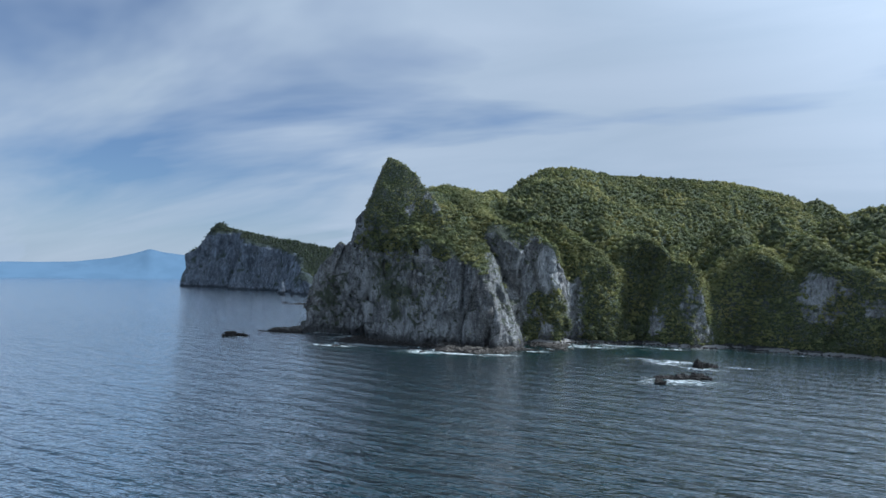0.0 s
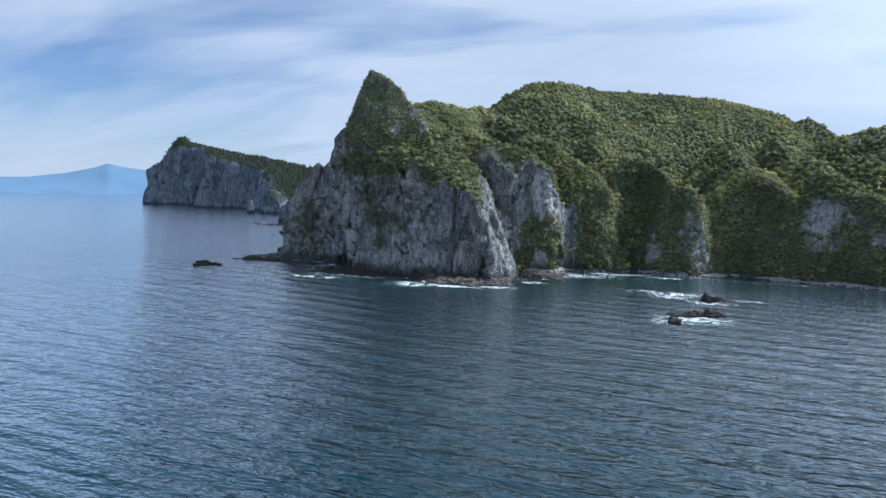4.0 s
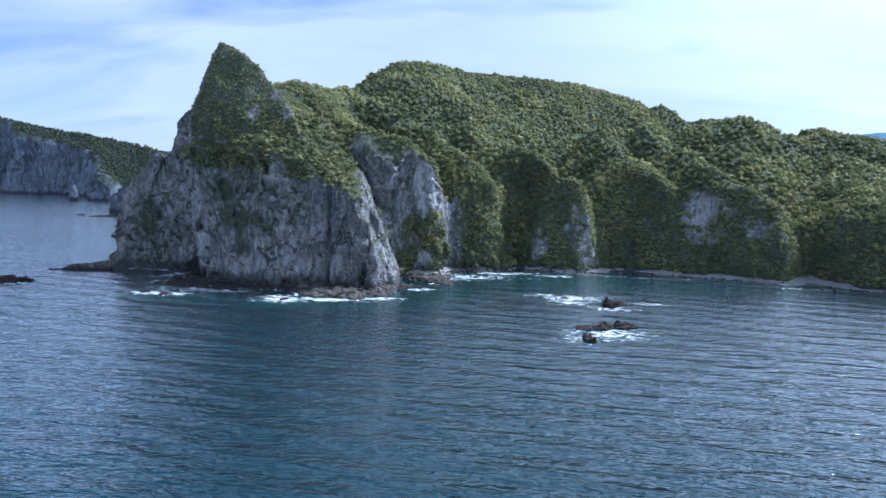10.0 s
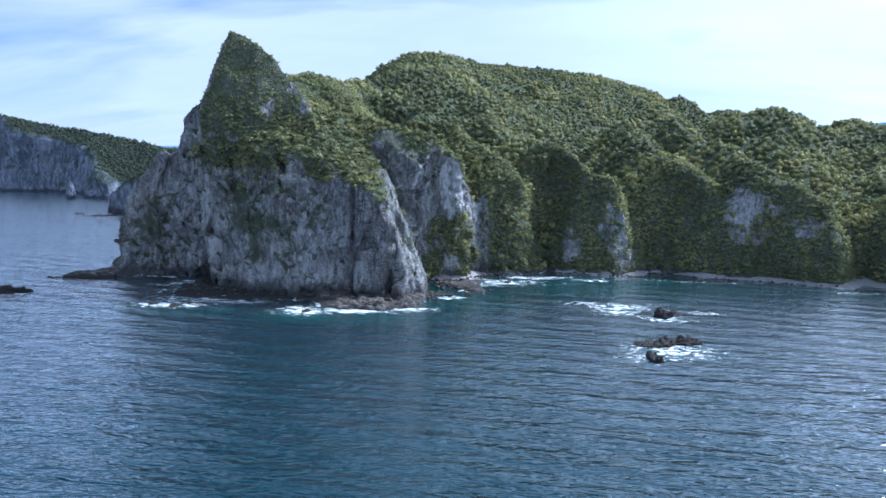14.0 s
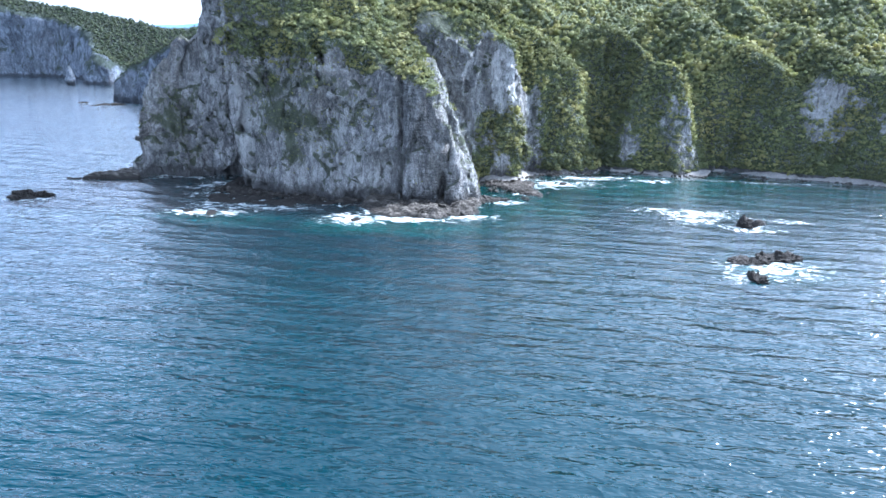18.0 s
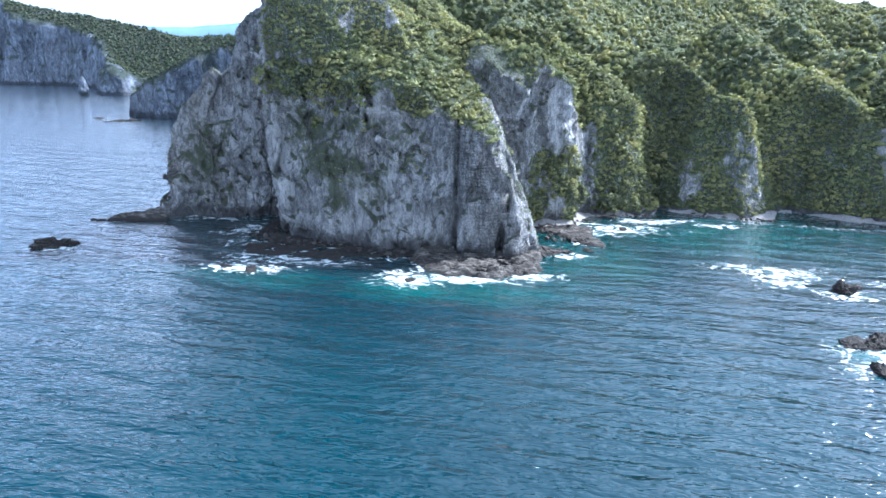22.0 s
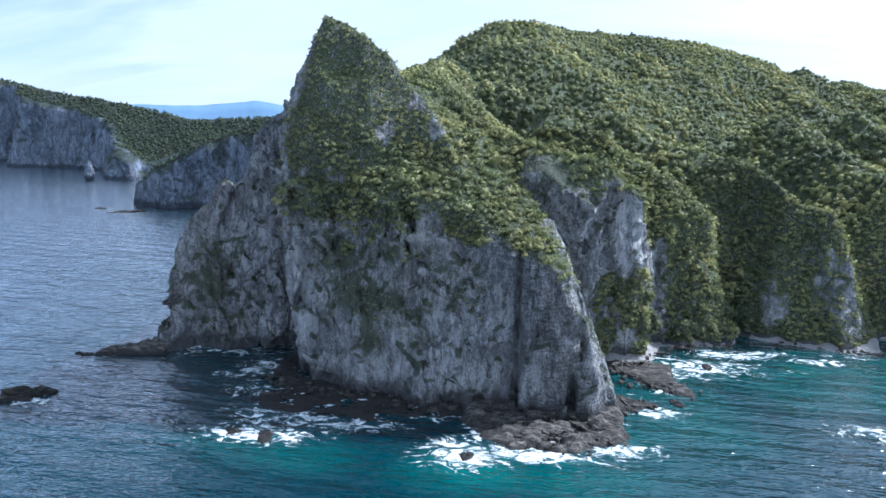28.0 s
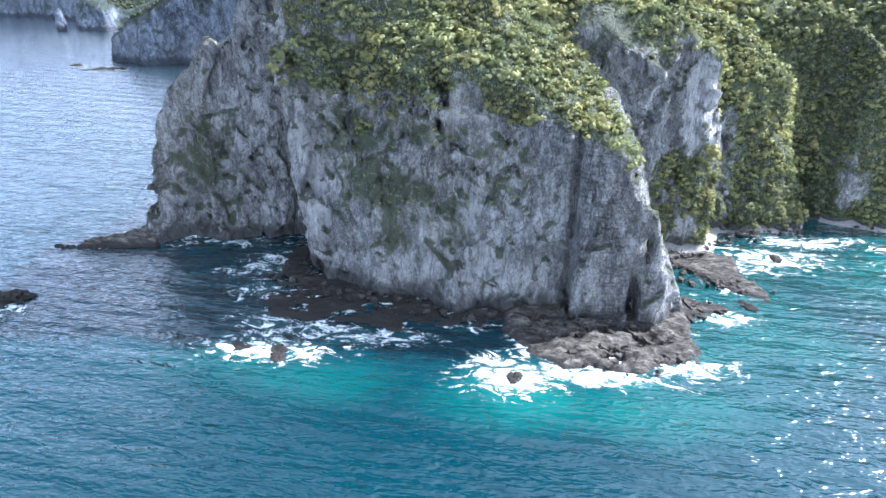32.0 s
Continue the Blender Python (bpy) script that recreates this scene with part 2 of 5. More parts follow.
def ramp(t, src, stops):
    r = node(t, "ShaderNodeValToRGB")
    els = r.color_ramp.elements
    while len(els) < len(stops):
        els.new(0.5)
    for e, (pos, col) in zip(els, stops):
        e.position, e.color = pos, (*col, 1)
    link(t, src, r.inputs[0])
    return r.outputs[0]


def tex(t, vec, scale, detail=5.0, rough=0.6, stretch=None, distortion=0.0):
    if stretch:
        mp = node(t, "ShaderNodeMapping")
        mp.inputs["Scale"].default_value = stretch
        link(t, vec, mp.inputs[0])
        vec = mp.outputs[0]
    n = node(t, "ShaderNodeTexNoise", inputs={"Scale": scale, "Detail": detail, "Roughness": rough, "Distortion": distortion})
    link(t, vec, n.inputs["Vector"])
    return n.outputs["Fac"]


def span(t, src, a, b, lo=0.0, hi=1.0):
    r = node(t, "ShaderNodeMapRange", interpolation_type="SMOOTHSTEP", inputs={"From Min": a, "From Max": b, "To Min": lo, "To Max": hi})
    link(t, src, r.inputs[0])
    return r.outputs[0]


def calc(t, op, a, b=None):
    m = node(t, "ShaderNodeMath", operation=op)
    for i, v in enumerate((a, b)):
        if v is None:
            continue
        if isinstance(v, (int, float)):
            m.inputs[i].default_value = v
        else:
            link(t, v, m.inputs[i])
    return m.outputs[0]


def attribute(t, name):
    a = node(t, "ShaderNodeAttribute", attribute_name=name)
    return a.outputs["Fac"]


def place(t):
    return node(t, "ShaderNodeNewGeometry").outputs["Position"]


def bump(t, p, height, strength, distance):
    b = node(t, "ShaderNodeBump", inputs={"Strength": strength, "Distance": distance})
    link(t, height, b.inputs["Height"])
    link(t, b.outputs[0], p.inputs["Normal"])


def rock_material(name, size=1.0, tint=(1, 1, 1)):
    """Grey volcanic cliff rock with pale faces, moss, a foot dark with wet and painted shade, and greenery where the
    attribute veg says so.
    """
    m, t, p = material(name)
    pos = place(t)
    big = tex(t, pos, 0.030 / size, 5, 0.6, (1, 1, 0.5), 0.6)
    streak = tex(t, pos, 0.13 / size, 7, 0.68, (1, 1, 0.2), 0.8)
    slant = tex(t, pos, 0.10 / size, 7, 0.66, (1.0, 1.0, 0.75), 1.6)
    blot = tex(t, pos, 0.32 / size, 8, 0.72, (1, 1, 0.6), 1.2)
    grain = tex(t, pos, 1.1 / size, 6, 0.72)
    base = ramp(t, streak, [(0.30, (0.15, 0.15, 0.15)), (0.44, (0.28, 0.277, 0.272)), (0.55, (0.39, 0.385, 0.375)), (0.70, (0.53, 0.52, 0.50))])
    base = blend(t, span(t, big, 0.47, 0.6, 0, 0.5), base, (0.30, 0.26, 0.225))
    film = tex(t, pos, 0.045 / size, 7, 0.65, (1, 1, 0.8), 1.5)
    base = blend(t, span(t, film, 0.47, 0.62, 0, 0.3), base, (0.17, 0.18, 0.135))
    base = blend(t, span(t, slant, 0.50, 0.60, 0.0, 0.65), base, (0.55, 0.545, 0.53))
    base = blend(t, span(t, slant, 0.48, 0.38, 0.0, 0.72), base, (0.105, 0.105, 0.115))
    base = blend(t, span(t, blot, 0.49, 0.41, 0.0, 0.62), base, (0.12, 0.12, 0.125))
    base = blend(t, span(t, grain, 0.48, 0.34, 0.0, 0.5), base, (0.10, 0.10, 0.10))
    vor = node(t, "ShaderNodeTexVoronoi", feature="DISTANCE_TO_EDGE", inputs={"Scale": 0.13 / size})
    mpv = node(t, "ShaderNodeMapping")
    mpv.inputs["Scale"].default_value = (1, 1, 0.24)
    wv = node(t, "ShaderNodeTexNoise", inputs={"Scale": 0.12 / size, "Detail": 6.0, "Roughness": 0.65})
    link(t, pos, wv.inputs["Vector"]), link(t, pos, mpv.inputs[0])
    wob = node(t, "ShaderNodeVectorMath", operation="MULTIPLY_ADD")
    wob.inputs[1].default_value = (8 * size, 8 * size, 8 * size)
    link(t, wv.outputs["Color"], wob.inputs[0]), link(t, mpv.outputs[0], wob.inputs[2])
    link(t, wob.outputs[0], vor.inputs["Vector"])
    crack = span(t, vor.outputs["Distance"], 0.0, 0.06)
    base = blend(t, calc(t, "MULTIPLY", calc(t, "SUBTRACT", 1.0, crack), span(t, big, 0.42, 0.6, 0.5, 0.0)), base, (0.07, 0.07, 0.075))
    pale = calc(t, "MULTIPLY", attribute(t, "pale"), span(t, streak, 0.34, 0.55, 0.15, 1.0))
    base = blend(t, pale, base, (0.60, 0.595, 0.58))
    # moss and low plants on the rock
    sepn = node(t, "ShaderNodeSeparateXYZ")
    link(t, node(t, "ShaderNodeNewGeometry").outputs["Normal"], sepn.inputs[0])
    mossn = tex(t, pos, 0.085 / size, 9, 0.7, (1, 1, 0.65), 1.0)
    ledge = calc(t, "ADD", mossn, calc(t, "MULTIPLY", span(t, sepn.outputs["Z"], 0.05, 0.75), 0.24))
    ledge = calc(t, "ADD", ledge, calc(t, "MULTIPLY", attribute(t, "moss"), 0.26))
    ledge = calc(t, "ADD", ledge, calc(t, "MULTIPLY", calc(t, "SUBTRACT", grain, 0.5), 0.22))
    moss = span(t, ledge, 0.58, 0.74, 0.0, 0.85)
    mosscol = ramp(t, grain, [(0.3, (0.020, 0.028, 0.013)), (0.55, (0.055, 0.072, 0.030)), (0.8, (0.12, 0.14, 0.055))])
    base = blend(t, moss, base, mosscol)
    # dark foot: wet rock, with the shade under the undercut painted in
    sepp = node(t, "ShaderNodeSeparateXYZ")
    link(t, pos, sepp.inputs[0])
    hgt = calc(t, "ADD", sepp.outputs["Z"], calc(t, "MULTIPLY", calc(t, "SUBTRACT", slant, 0.5), 16.0))
    foot = span(t, hgt, 4.0, 10.0, 0.8, 0.0)
    base = blend(t, foot, base, (0.060, 0.057, 0.056))
    # ground under the woods
    under = ramp(t, grain, [(0.3, (0.03 / size, 0.042 / size, 0.018)), (0.5, (0.08 / size, 0.10 / size, 0.04 / size)), (0.75, (0.15 / size, 0.165 / size, 0.065 / size))])
    base = blend(t, span(t, calc(t, "ADD", attribute(t, "veg"), calc(t, "MULTIPLY", calc(t, "SUBTRACT", mossn, 0.5), 1.2)), 0.4, 0.62), base, under)
    drip = tex(t, pos, 0.34 / size, 8, 0.72, (1, 1, 0.2), 0.9)
    fleck = tex(t, pos, 1.9 / size, 5, 0.75, (1, 1, 0.45), 0.3)
    column = tex(t, pos, 0.55, 3, 0.5, (1.2, 1.2, 0.07))
    layer = tex(t, pos, 0.9, 4, 0.6, (0.22, 0.22, 1.3))
    base = blend(t, calc(t, "MULTIPLY", attribute(t, "fin"), span(t, layer, 0.50, 0.40, 0.0, 0.75)), base, (0.06, 0.06, 0.06))
    base = blend(t, calc(t, "MULTIPLY", attribute(t, "fin"), span(t, column, 0.46, 0.36, 0.0, 0.7)), base, (0.05, 0.05, 0.05))
    dry = calc(t, "SUBTRACT", 1.0, calc(t, "MAXIMUM", moss, foot))
    base = blend(t, calc(t, "MULTIPLY", dry, span(t, drip, 0.49, 0.41, 0.0, 0.6)), base, (0.085, 0.085, 0.092))
    base = blend(t, calc(t, "MULTIPLY", dry, span(t, fleck, 0.50, 0.66, 0.0, 0.6)), base, (0.56, 0.56, 0.55))
    base = blend(t, calc(t, "MULTIPLY", dry, span(t, fleck, 0.47, 0.33, 0.0, 0.6)), base, (0.075, 0.075, 0.08))
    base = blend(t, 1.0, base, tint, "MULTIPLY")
    link(t, base, p.inputs["Base Color"])
    p.inputs["Roughness"].default_value = 0.9
    p.inputs["Specular IOR Level"].default_value = 0.25
    hh = calc(t, "ADD", calc(t, "MULTIPLY", streak, 1.2), calc(t, "ADD", calc(t, "MULTIPLY", grain, 0.6), calc(t, "MULTIPLY", blot, 0.6)))
    hh = calc(t, "ADD", hh, calc(t, "MULTIPLY", crack, 0.35))
    fine = tex(t, pos, 2.6 / size, 5, 0.7, (1, 1, 0.35), 0.5)
    hh = calc(t, "ADD", hh, calc(t, "MULTIPLY", fine, 0.3))
    ribs = calc(t, "ADD", calc(t, "MULTIPLY", column, 2.6), calc(t, "MULTIPLY", layer, 3.4))
    hh = calc(t, "ADD", hh, calc(t, "MULTIPLY", attribute(t, "fin"), ribs))
    bump(t, p, hh, 1.0, 2.6 * size)
    return m


def shelf_material():
    m, t, p = material("wave_cut_rock")
    pos = place(t)
    lay = tex(t, pos, 0.35, 6, 0.65, (0.5, 1.6, 1), 0.5)
    grain = tex(t, pos, 1.1, 7, 0.75, (0.45, 1.7, 1.3), 0.6)
    col = ramp(t, lay, [(0.34, (0.024, 0.022, 0.020)), (0.48, (0.068, 0.063, 0.056)), (0.56, (0.125, 0.117, 0.104)), (0.70, (0.24, 0.228, 0.205))])
    col = blend(t, span(t, grain, 0.52, 0.38, 0, 0.8), col, (0.035, 0.032, 0.03))
    dark = attribute(t, "wet")
    col = blend(t, dark, col, (0.028, 0.026, 0.024))
    link(t, col, p.inputs["Base Color"])
    p.inputs["Roughness"].default_value = 0.75
    p.inputs["Specular IOR Level"].default_value = 0.22
    bump(t, p, calc(t, "ADD", lay, calc(t, "MULTIPLY", grain, 1.0)), 1.0, 1.6)
    return m


def beach_material():
    m, t, p = material("pale_shingle")
    pos = place(t)
    a, b = tex(t, pos, 0.25, 4), tex(t, pos, 2.2, 4, 0.75)
    col = ramp(t, b, [(0.3, (0.09, 0.09, 0.088)), (0.5, (0.20, 0.197, 0.19)), (0.75, (0.33, 0.325, 0.315))])
    col = blend(t, span(t, a, 0.5, 0.65, 0, 0.75), col, (0.14, 0.135, 0.125))
    link(t, col, p.inputs["Base Color"])
    p.inputs["Roughness"].default_value = 0.9
    bump(t, p, b, 0.8, 0.6)
    return m


def leaf_material(name, dark, mid, light, dry):
    m, t, p = material(name)
    pos = place(t)
    tone = attribute(t, "tone")
    isl = node(t, "ShaderNodeNewGeometry").outputs["Random Per Island"]
    obr = node(t, "ShaderNodeObjectInfo").outputs["Random"]
    n = tex(t, pos, 0.8, 4, 0.7)
    f = calc(t, "ADD", calc(t, "MULTIPLY", tone, 0.55), calc(t, "MULTIPLY", isl, 0.09))
    f = calc(t, "ADD", f, calc(t, "MULTIPLY", n, 0.2))
    f = calc(t, "ADD", f, calc(t, "MULTIPLY", calc(t, "SUBTRACT", obr, 0.5), 0.1))
    col = ramp(t, f, [(0.12, dark), (0.38, mid), (0.62, light), (0.82, dry)])
    col = blend(t, span(t, tex(t, pos, 0.045, 4, 0.6), 0.42, 0.62, 0.0, 0.6), col, blend(t, 1.0, col, (0.84, 0.98, 1.05), "MULTIPLY"))
    link(t, col, p.inputs["Base Color"])
    p.inputs["Roughness"].default_value = 0.7
    p.inputs["Specular IOR Level"].default_value = 0.15
    out = node(t, "ShaderNodeAttribute", attribute_name="outward")
    mix = node(t, "ShaderNodeMix", data_type="VECTOR")
    mix.inputs["Factor"].default_value = 0.55
    link(t, node(t, "ShaderNodeNewGeometry").outputs["Normal"], mix.inputs[4]), link(t, out.outputs["Vector"], mix.inputs[5])
    unit = node(t, "ShaderNodeVectorMath", operation="NORMALIZE")
    link(t, mix.outputs[1], unit.inputs[0])
    link(t, unit.outputs[0], p.inputs["Normal"])
    # light through the leaves
    thin = node(t, "ShaderNodeBsdfTranslucent")
    link(t, blend(t, 1.0, col, (1.0, 1.08, 0.6), "MULTIPLY"), thin.inputs["Color"])
    both = node(t, "ShaderNodeMixShader", inputs={0: 0.27})
    end = p.outputs[0].links[0].to_node
    link(t, p.outputs[0], both.inputs[1]), link(t, thin.outputs[0], both.inputs[2]), link(t, both.outputs[0], end.inputs[0])
    return m


def bark_material():
    m, t, p = material("bark")
    pos = place(t)
    link(t, ramp(t, tex(t, pos, 3.0, 4, 0.6, (1, 1, 0.2)), [(0.3, (0.06, 0.05, 0.04)), (0.7, (0.2, 0.18, 0.155))]), p.inputs["Base Color"])
    p.inputs["Roughness"].default_value = 0.9
    return m


def sea_material():
    m, t, p = material("sea_water")
    pos = place(t)
    shallow, foam = attribute(t, "shallow"), attribute(t, "foam")
    patch = tex(t, pos, 0.03, 4, 0.55)
    deep = blend(t, span(t, tex(t, pos, 0.006, 3), 0.35, 0.65), (0.0009, 0.0180, 0.0265), (0.0011, 0.0225, 0.032))
    sh = calc(t, "MULTIPLY", shallow, span(t, patch, 0.25, 0.62, 0.45, 1.0))
    col = blend(t, span(t, sh, 0.02, 0.55), deep, (0.002, 0.046, 0.048))
    col = blend(t, span(t, sh, 0.5, 1.0, 0, 0.9), col, (0.005, 0.092, 0.082))
    # foam lace
    lace = tex(t, pos, 0.13, 7, 0.64, (0.8, 1.3, 1), 2.2)
    fine = tex(t, pos, 0.9, 5, 0.7, None, 0.8)
    lvl = calc(t, "ADD", foam, calc(t, "ADD", calc(t, "MULTIPLY", calc(t, "SUBTRACT", lace, 0.5), 3.7), calc(t, "MULTIPLY", calc(t, "SUBTRACT", fine, 0.5), 1.0)))
    ff = calc(t, "MULTIPLY", span(t, lvl, 0.38, 1.05), span(t, foam, 0.04, 0.2))
    milk = span(t, foam, 0.25, 0.9, 0, 0.22)
    col = blend(t, milk, col, (0.04, 0.20, 0.20))
    col = blend(t, ff, col, blend(t, span(t, fine, 0.35, 0.65), (0.40, 0.49, 0.51), (0.74, 0.77, 0.78)))
    link(t, col, p.inputs["Base Color"])
    p.inputs["IOR"].default_value = 1.4
    # swell, wind waves, ripples
    swell = node(t, "ShaderNodeTexWave", wave_type="BANDS", bands_direction="Y", inputs={"Scale": 0.019, "Distortion": 4.6, "Detail": 4.0, "Detail Scale": 1.2})
    mp = node(t, "ShaderNodeMapping")
    mp.inputs["Rotation"].default_value = (0, 0, radians(12))
    link(t, pos, mp.inputs[0]), link(t, mp.outputs[0], swell.inputs["Vector"])
    mp2 = node(t, "ShaderNodeMapping")
    mp2.inputs["Rotation"].default_value = (0, 0, radians(4))
    mp2.inputs["Scale"].default_value = (0.42, 1.0, 1.0)
    link(t, pos, mp2.inputs[0])
    lines = node(t, "ShaderNodeTexWave", wave_type="BANDS", bands_direction="Y", wave_profile="TRI", inputs={"Scale": 0.055, "Distortion": 9.0, "Detail": 4.0, "Detail Scale": 0.6, "Detail Roughness": 0.6})
    link(t, mp2.outputs[0], lines.inputs["Vector"])
    crest = calc(t, "MULTIPLY", lines.outputs["Fac"], span(t, tex(t, pos, 0.02, 3), 0.35, 0.65, 0.3, 1.0))
    chop = tex(t, mp2.outputs[0], 0.22, 3, 0.5, None, 0.6)
    rip = tex(t, mp2.outputs[0], 0.7, 2, 0.5, None, 0.3)
    ridge = calc(t, "ABSOLUTE", calc(t, "SUBTRACT", tex(t, mp2.outputs[0], 0.26, 2, 0.5, (0.8, 1, 1), 0.8), 0.5))
    ridge = calc(t, "SUBTRACT", 0.5, ridge)
    calm = span(t, shallow, 0.1, 0.7, 1.0, 0.65)
    hh = calc(t, "ADD", calc(t, "MULTIPLY", calm, calc(t, "ADD", calc(t, "MULTIPLY", swell.outputs["Fac"], 0.6), calc(t, "MULTIPLY", crest, 0.36))), calc(t, "ADD", calc(t, "ADD", calc(t, "MULTIPLY", chop, 1.0), calc(t, "MULTIPLY", ridge, 1.1)), calc(t, "MULTIPLY", rip, 0.45)))
    dist = node(t, "ShaderNodeVectorMath", operation="DISTANCE")
    dist.inputs[1].default_value = (20, 80, 0)
    link(t, pos, dist.inputs[0])
    hh = calc(t, "MULTIPLY", hh, span(t, dist.outputs["Value"], 350, 1200, 1.0, 0.7))  # calmer water farther out
    hh = calc(t, "ADD", hh, calc(t, "MULTIPLY", ff, 0.3))
    bump(t, p, hh, 1.0, 0.9)
    far = span(t, dist.outputs["Value"], 150, 900, 0.10, 0.13)
    link(t, calc(t, "ADD", calc(t, "MULTIPLY", ff, 0.6), far), p.inputs["Roughness"])
    # wave faces that lie flat to the eye shine more
    shine = node(t, "ShaderNodeBsdfAnisotropic", inputs={"Roughness": 0.125, "Color": (0.95, 0.97, 1.0, 1)})
    link(t, p.inputs["Normal"].links[0].from_socket, shine.inputs["Normal"])
    fres = node(t, "ShaderNodeFresnel", inputs={"IOR": 1.42})
    link(t, p.inputs["Normal"].links[0].from_socket, fres.inputs["Normal"])
    both = node(t, "ShaderNodeMixShader")
    weight = calc(t, "MULTIPLY", span(t, fres.outputs[0], 0.047, 0.35, 0.0, 0.82), calc(t, "SUBTRACT", 1.0, ff))
    end = p.outputs[0].links[0].to_node
    link(t, weight, both.inputs[0]), link(t, p.outputs[0], both.inputs[1]), link(t, shine.outputs[0], both.inputs[2])
    link(t, both.outputs[0], end.inputs[0])
    return m


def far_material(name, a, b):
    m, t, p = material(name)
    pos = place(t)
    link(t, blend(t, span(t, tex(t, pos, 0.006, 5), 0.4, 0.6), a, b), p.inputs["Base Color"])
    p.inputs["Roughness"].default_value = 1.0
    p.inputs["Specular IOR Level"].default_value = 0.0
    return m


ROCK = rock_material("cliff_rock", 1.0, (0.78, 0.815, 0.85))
# far copy of the rock: blue distance haze and shade put into its tint
ROCK_FAR = rock_material("hazed_far_cliff_rock", 2.2, (0.50, 0.60, 0.76))
SHELF = shelf_material()
BEACH = beach_material()
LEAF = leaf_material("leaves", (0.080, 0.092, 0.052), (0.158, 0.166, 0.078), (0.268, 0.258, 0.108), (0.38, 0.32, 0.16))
# leaves of the far woods: dulled and darkened, distance haze put into the colours
LEAF_FAR = leaf_material("hazed_far_leaves", (0.032, 0.045, 0.030), (0.055, 0.070, 0.044), (0.074, 0.088, 0.054), (0.10, 0.10, 0.065))
BARK = bark_material()
SEA = sea_material()

# ---------------------------------------------------------------- the plan
COAST = [(-265, 388), (-257, 385), (-249, 390), (-222, 397), (-199, 401), (-184, 392), (-181, 373), (-168, 359), (-142, 349), (-120, 346),
         (-99, 347), (-79, 346), (-60, 344), (-46, 348), (-43, 356), (-50, 372), (-47, 392), (-38, 403), (-21, 406), (-16, 413),
         (-11, 432), (4, 435), (22, 437), (30, 443), (36, 463), (49, 450), (80, 439), (100, 441), (109, 464), (125, 462)]
COAST += [(147, 446), (172, 441), (205, 428), (228, 417), (243, 436), (262, 412), (300, 385), (360, 350), (520, 330), (900, 420),
          (900, 1300), (-330, 1300), (-330, 640), (-290, 560), (-258, 500), (-262, 440), (-268, 405)]
RIDGES = [  # line, side slope, rounding
    ([(-261, 397, 40), (-254, 399, 54), (-246, 401, 69), (-233, 402, 87), (-222, 402, 97), (-212, 402, 109), (-204, 401, 119), (-196, 399, 126)], 2.4, 3),
    ([(-197, 398, 120), (-186, 392, 133), (-176.5, 386, 144), (-166, 380, 162), (-150, 380, 153), (-124, 379, 128), (-106, 371, 99), (-88, 362, 76)], 2.9, 2),
    ([(-140, 412, 135), (-138, 430, 139), (-142, 470, 142), (-152, 530, 148), (-158, 620, 156), (-163, 690, 160)], 0.9, 10),
    ([(-148, 738, 189), (-128, 748, 200)], 1.5, 10),
    ([(-110, 760, 197), (-90, 800, 203), (-43, 918, 214), (60, 950, 206), (150, 965, 191), (195, 985, 168), (265, 1040, 148), (350, 1108, 157)], 0.55, 22),
    ([(350, 1108, 154), (345, 900, 128), (350, 800, 110), (353, 720, 92), (420, 620, 90)], 0.5, 30),
    ([(230, 690, 122), (248, 655, 128), (268, 645, 116), (330, 650, 88)], 0.6, 16),
    ([(-135, 450, 134), (-100, 422, 114), (-70, 410, 105), (-44, 411, 96), (-32, 414, 86), (-27, 420, 74)], 1.4, 3),
    ([(-110, 540, 140), (-50, 500, 112), (-5, 465, 84), (14, 452, 66), (24, 445, 44)], 1.15, 5),
    ([(-20, 600, 128), (25, 520, 102), (56, 466, 80), (82, 458, 70), (96, 455, 55)], 1.1, 7),
    ([(110, 640, 118), (130, 530, 92), (140, 470, 72)], 0.95, 8),
    ([(160, 620, 116), (175, 520, 92), (185, 476, 76), (212, 448, 58), (228, 436, 42)], 1.0, 7),
    ([(353, 720, 116), (320, 560, 88), (290, 450, 58), (330, 400, 48)], 0.55, 14),
    ([(-330, 1150, 180), (-200, 1130, 208), (-100, 1150, 200)], 0.6, 30),
]


def top_height(px, py):
    h = np.full(px.shape, -60.0)
    for line, slope, r in RIDGES:
        h = soft_max(h, ridge_height(px, py, line, slope, r), 7.0)
    return h


def inset_rate(px, py):
    """How far a wall leans back for each metre of height."""
    lean = 0.06 + 0.30 / (1 + np.exp(-(px - 20) / 12))
    lean += 0.09 / (1 + np.exp((px + 232) / 8))
    lean -= 0.13 * np.exp(-((px + 181) / 14) ** 2) * (py < 384)
    return lean


def bell(x, y, z, c, r):
    return np.exp(-(((x - c[0]) / r[0]) ** 2 + ((y - c[1]) / r[1]) ** 2 + ((z - c[2]) / r[2]) ** 2))


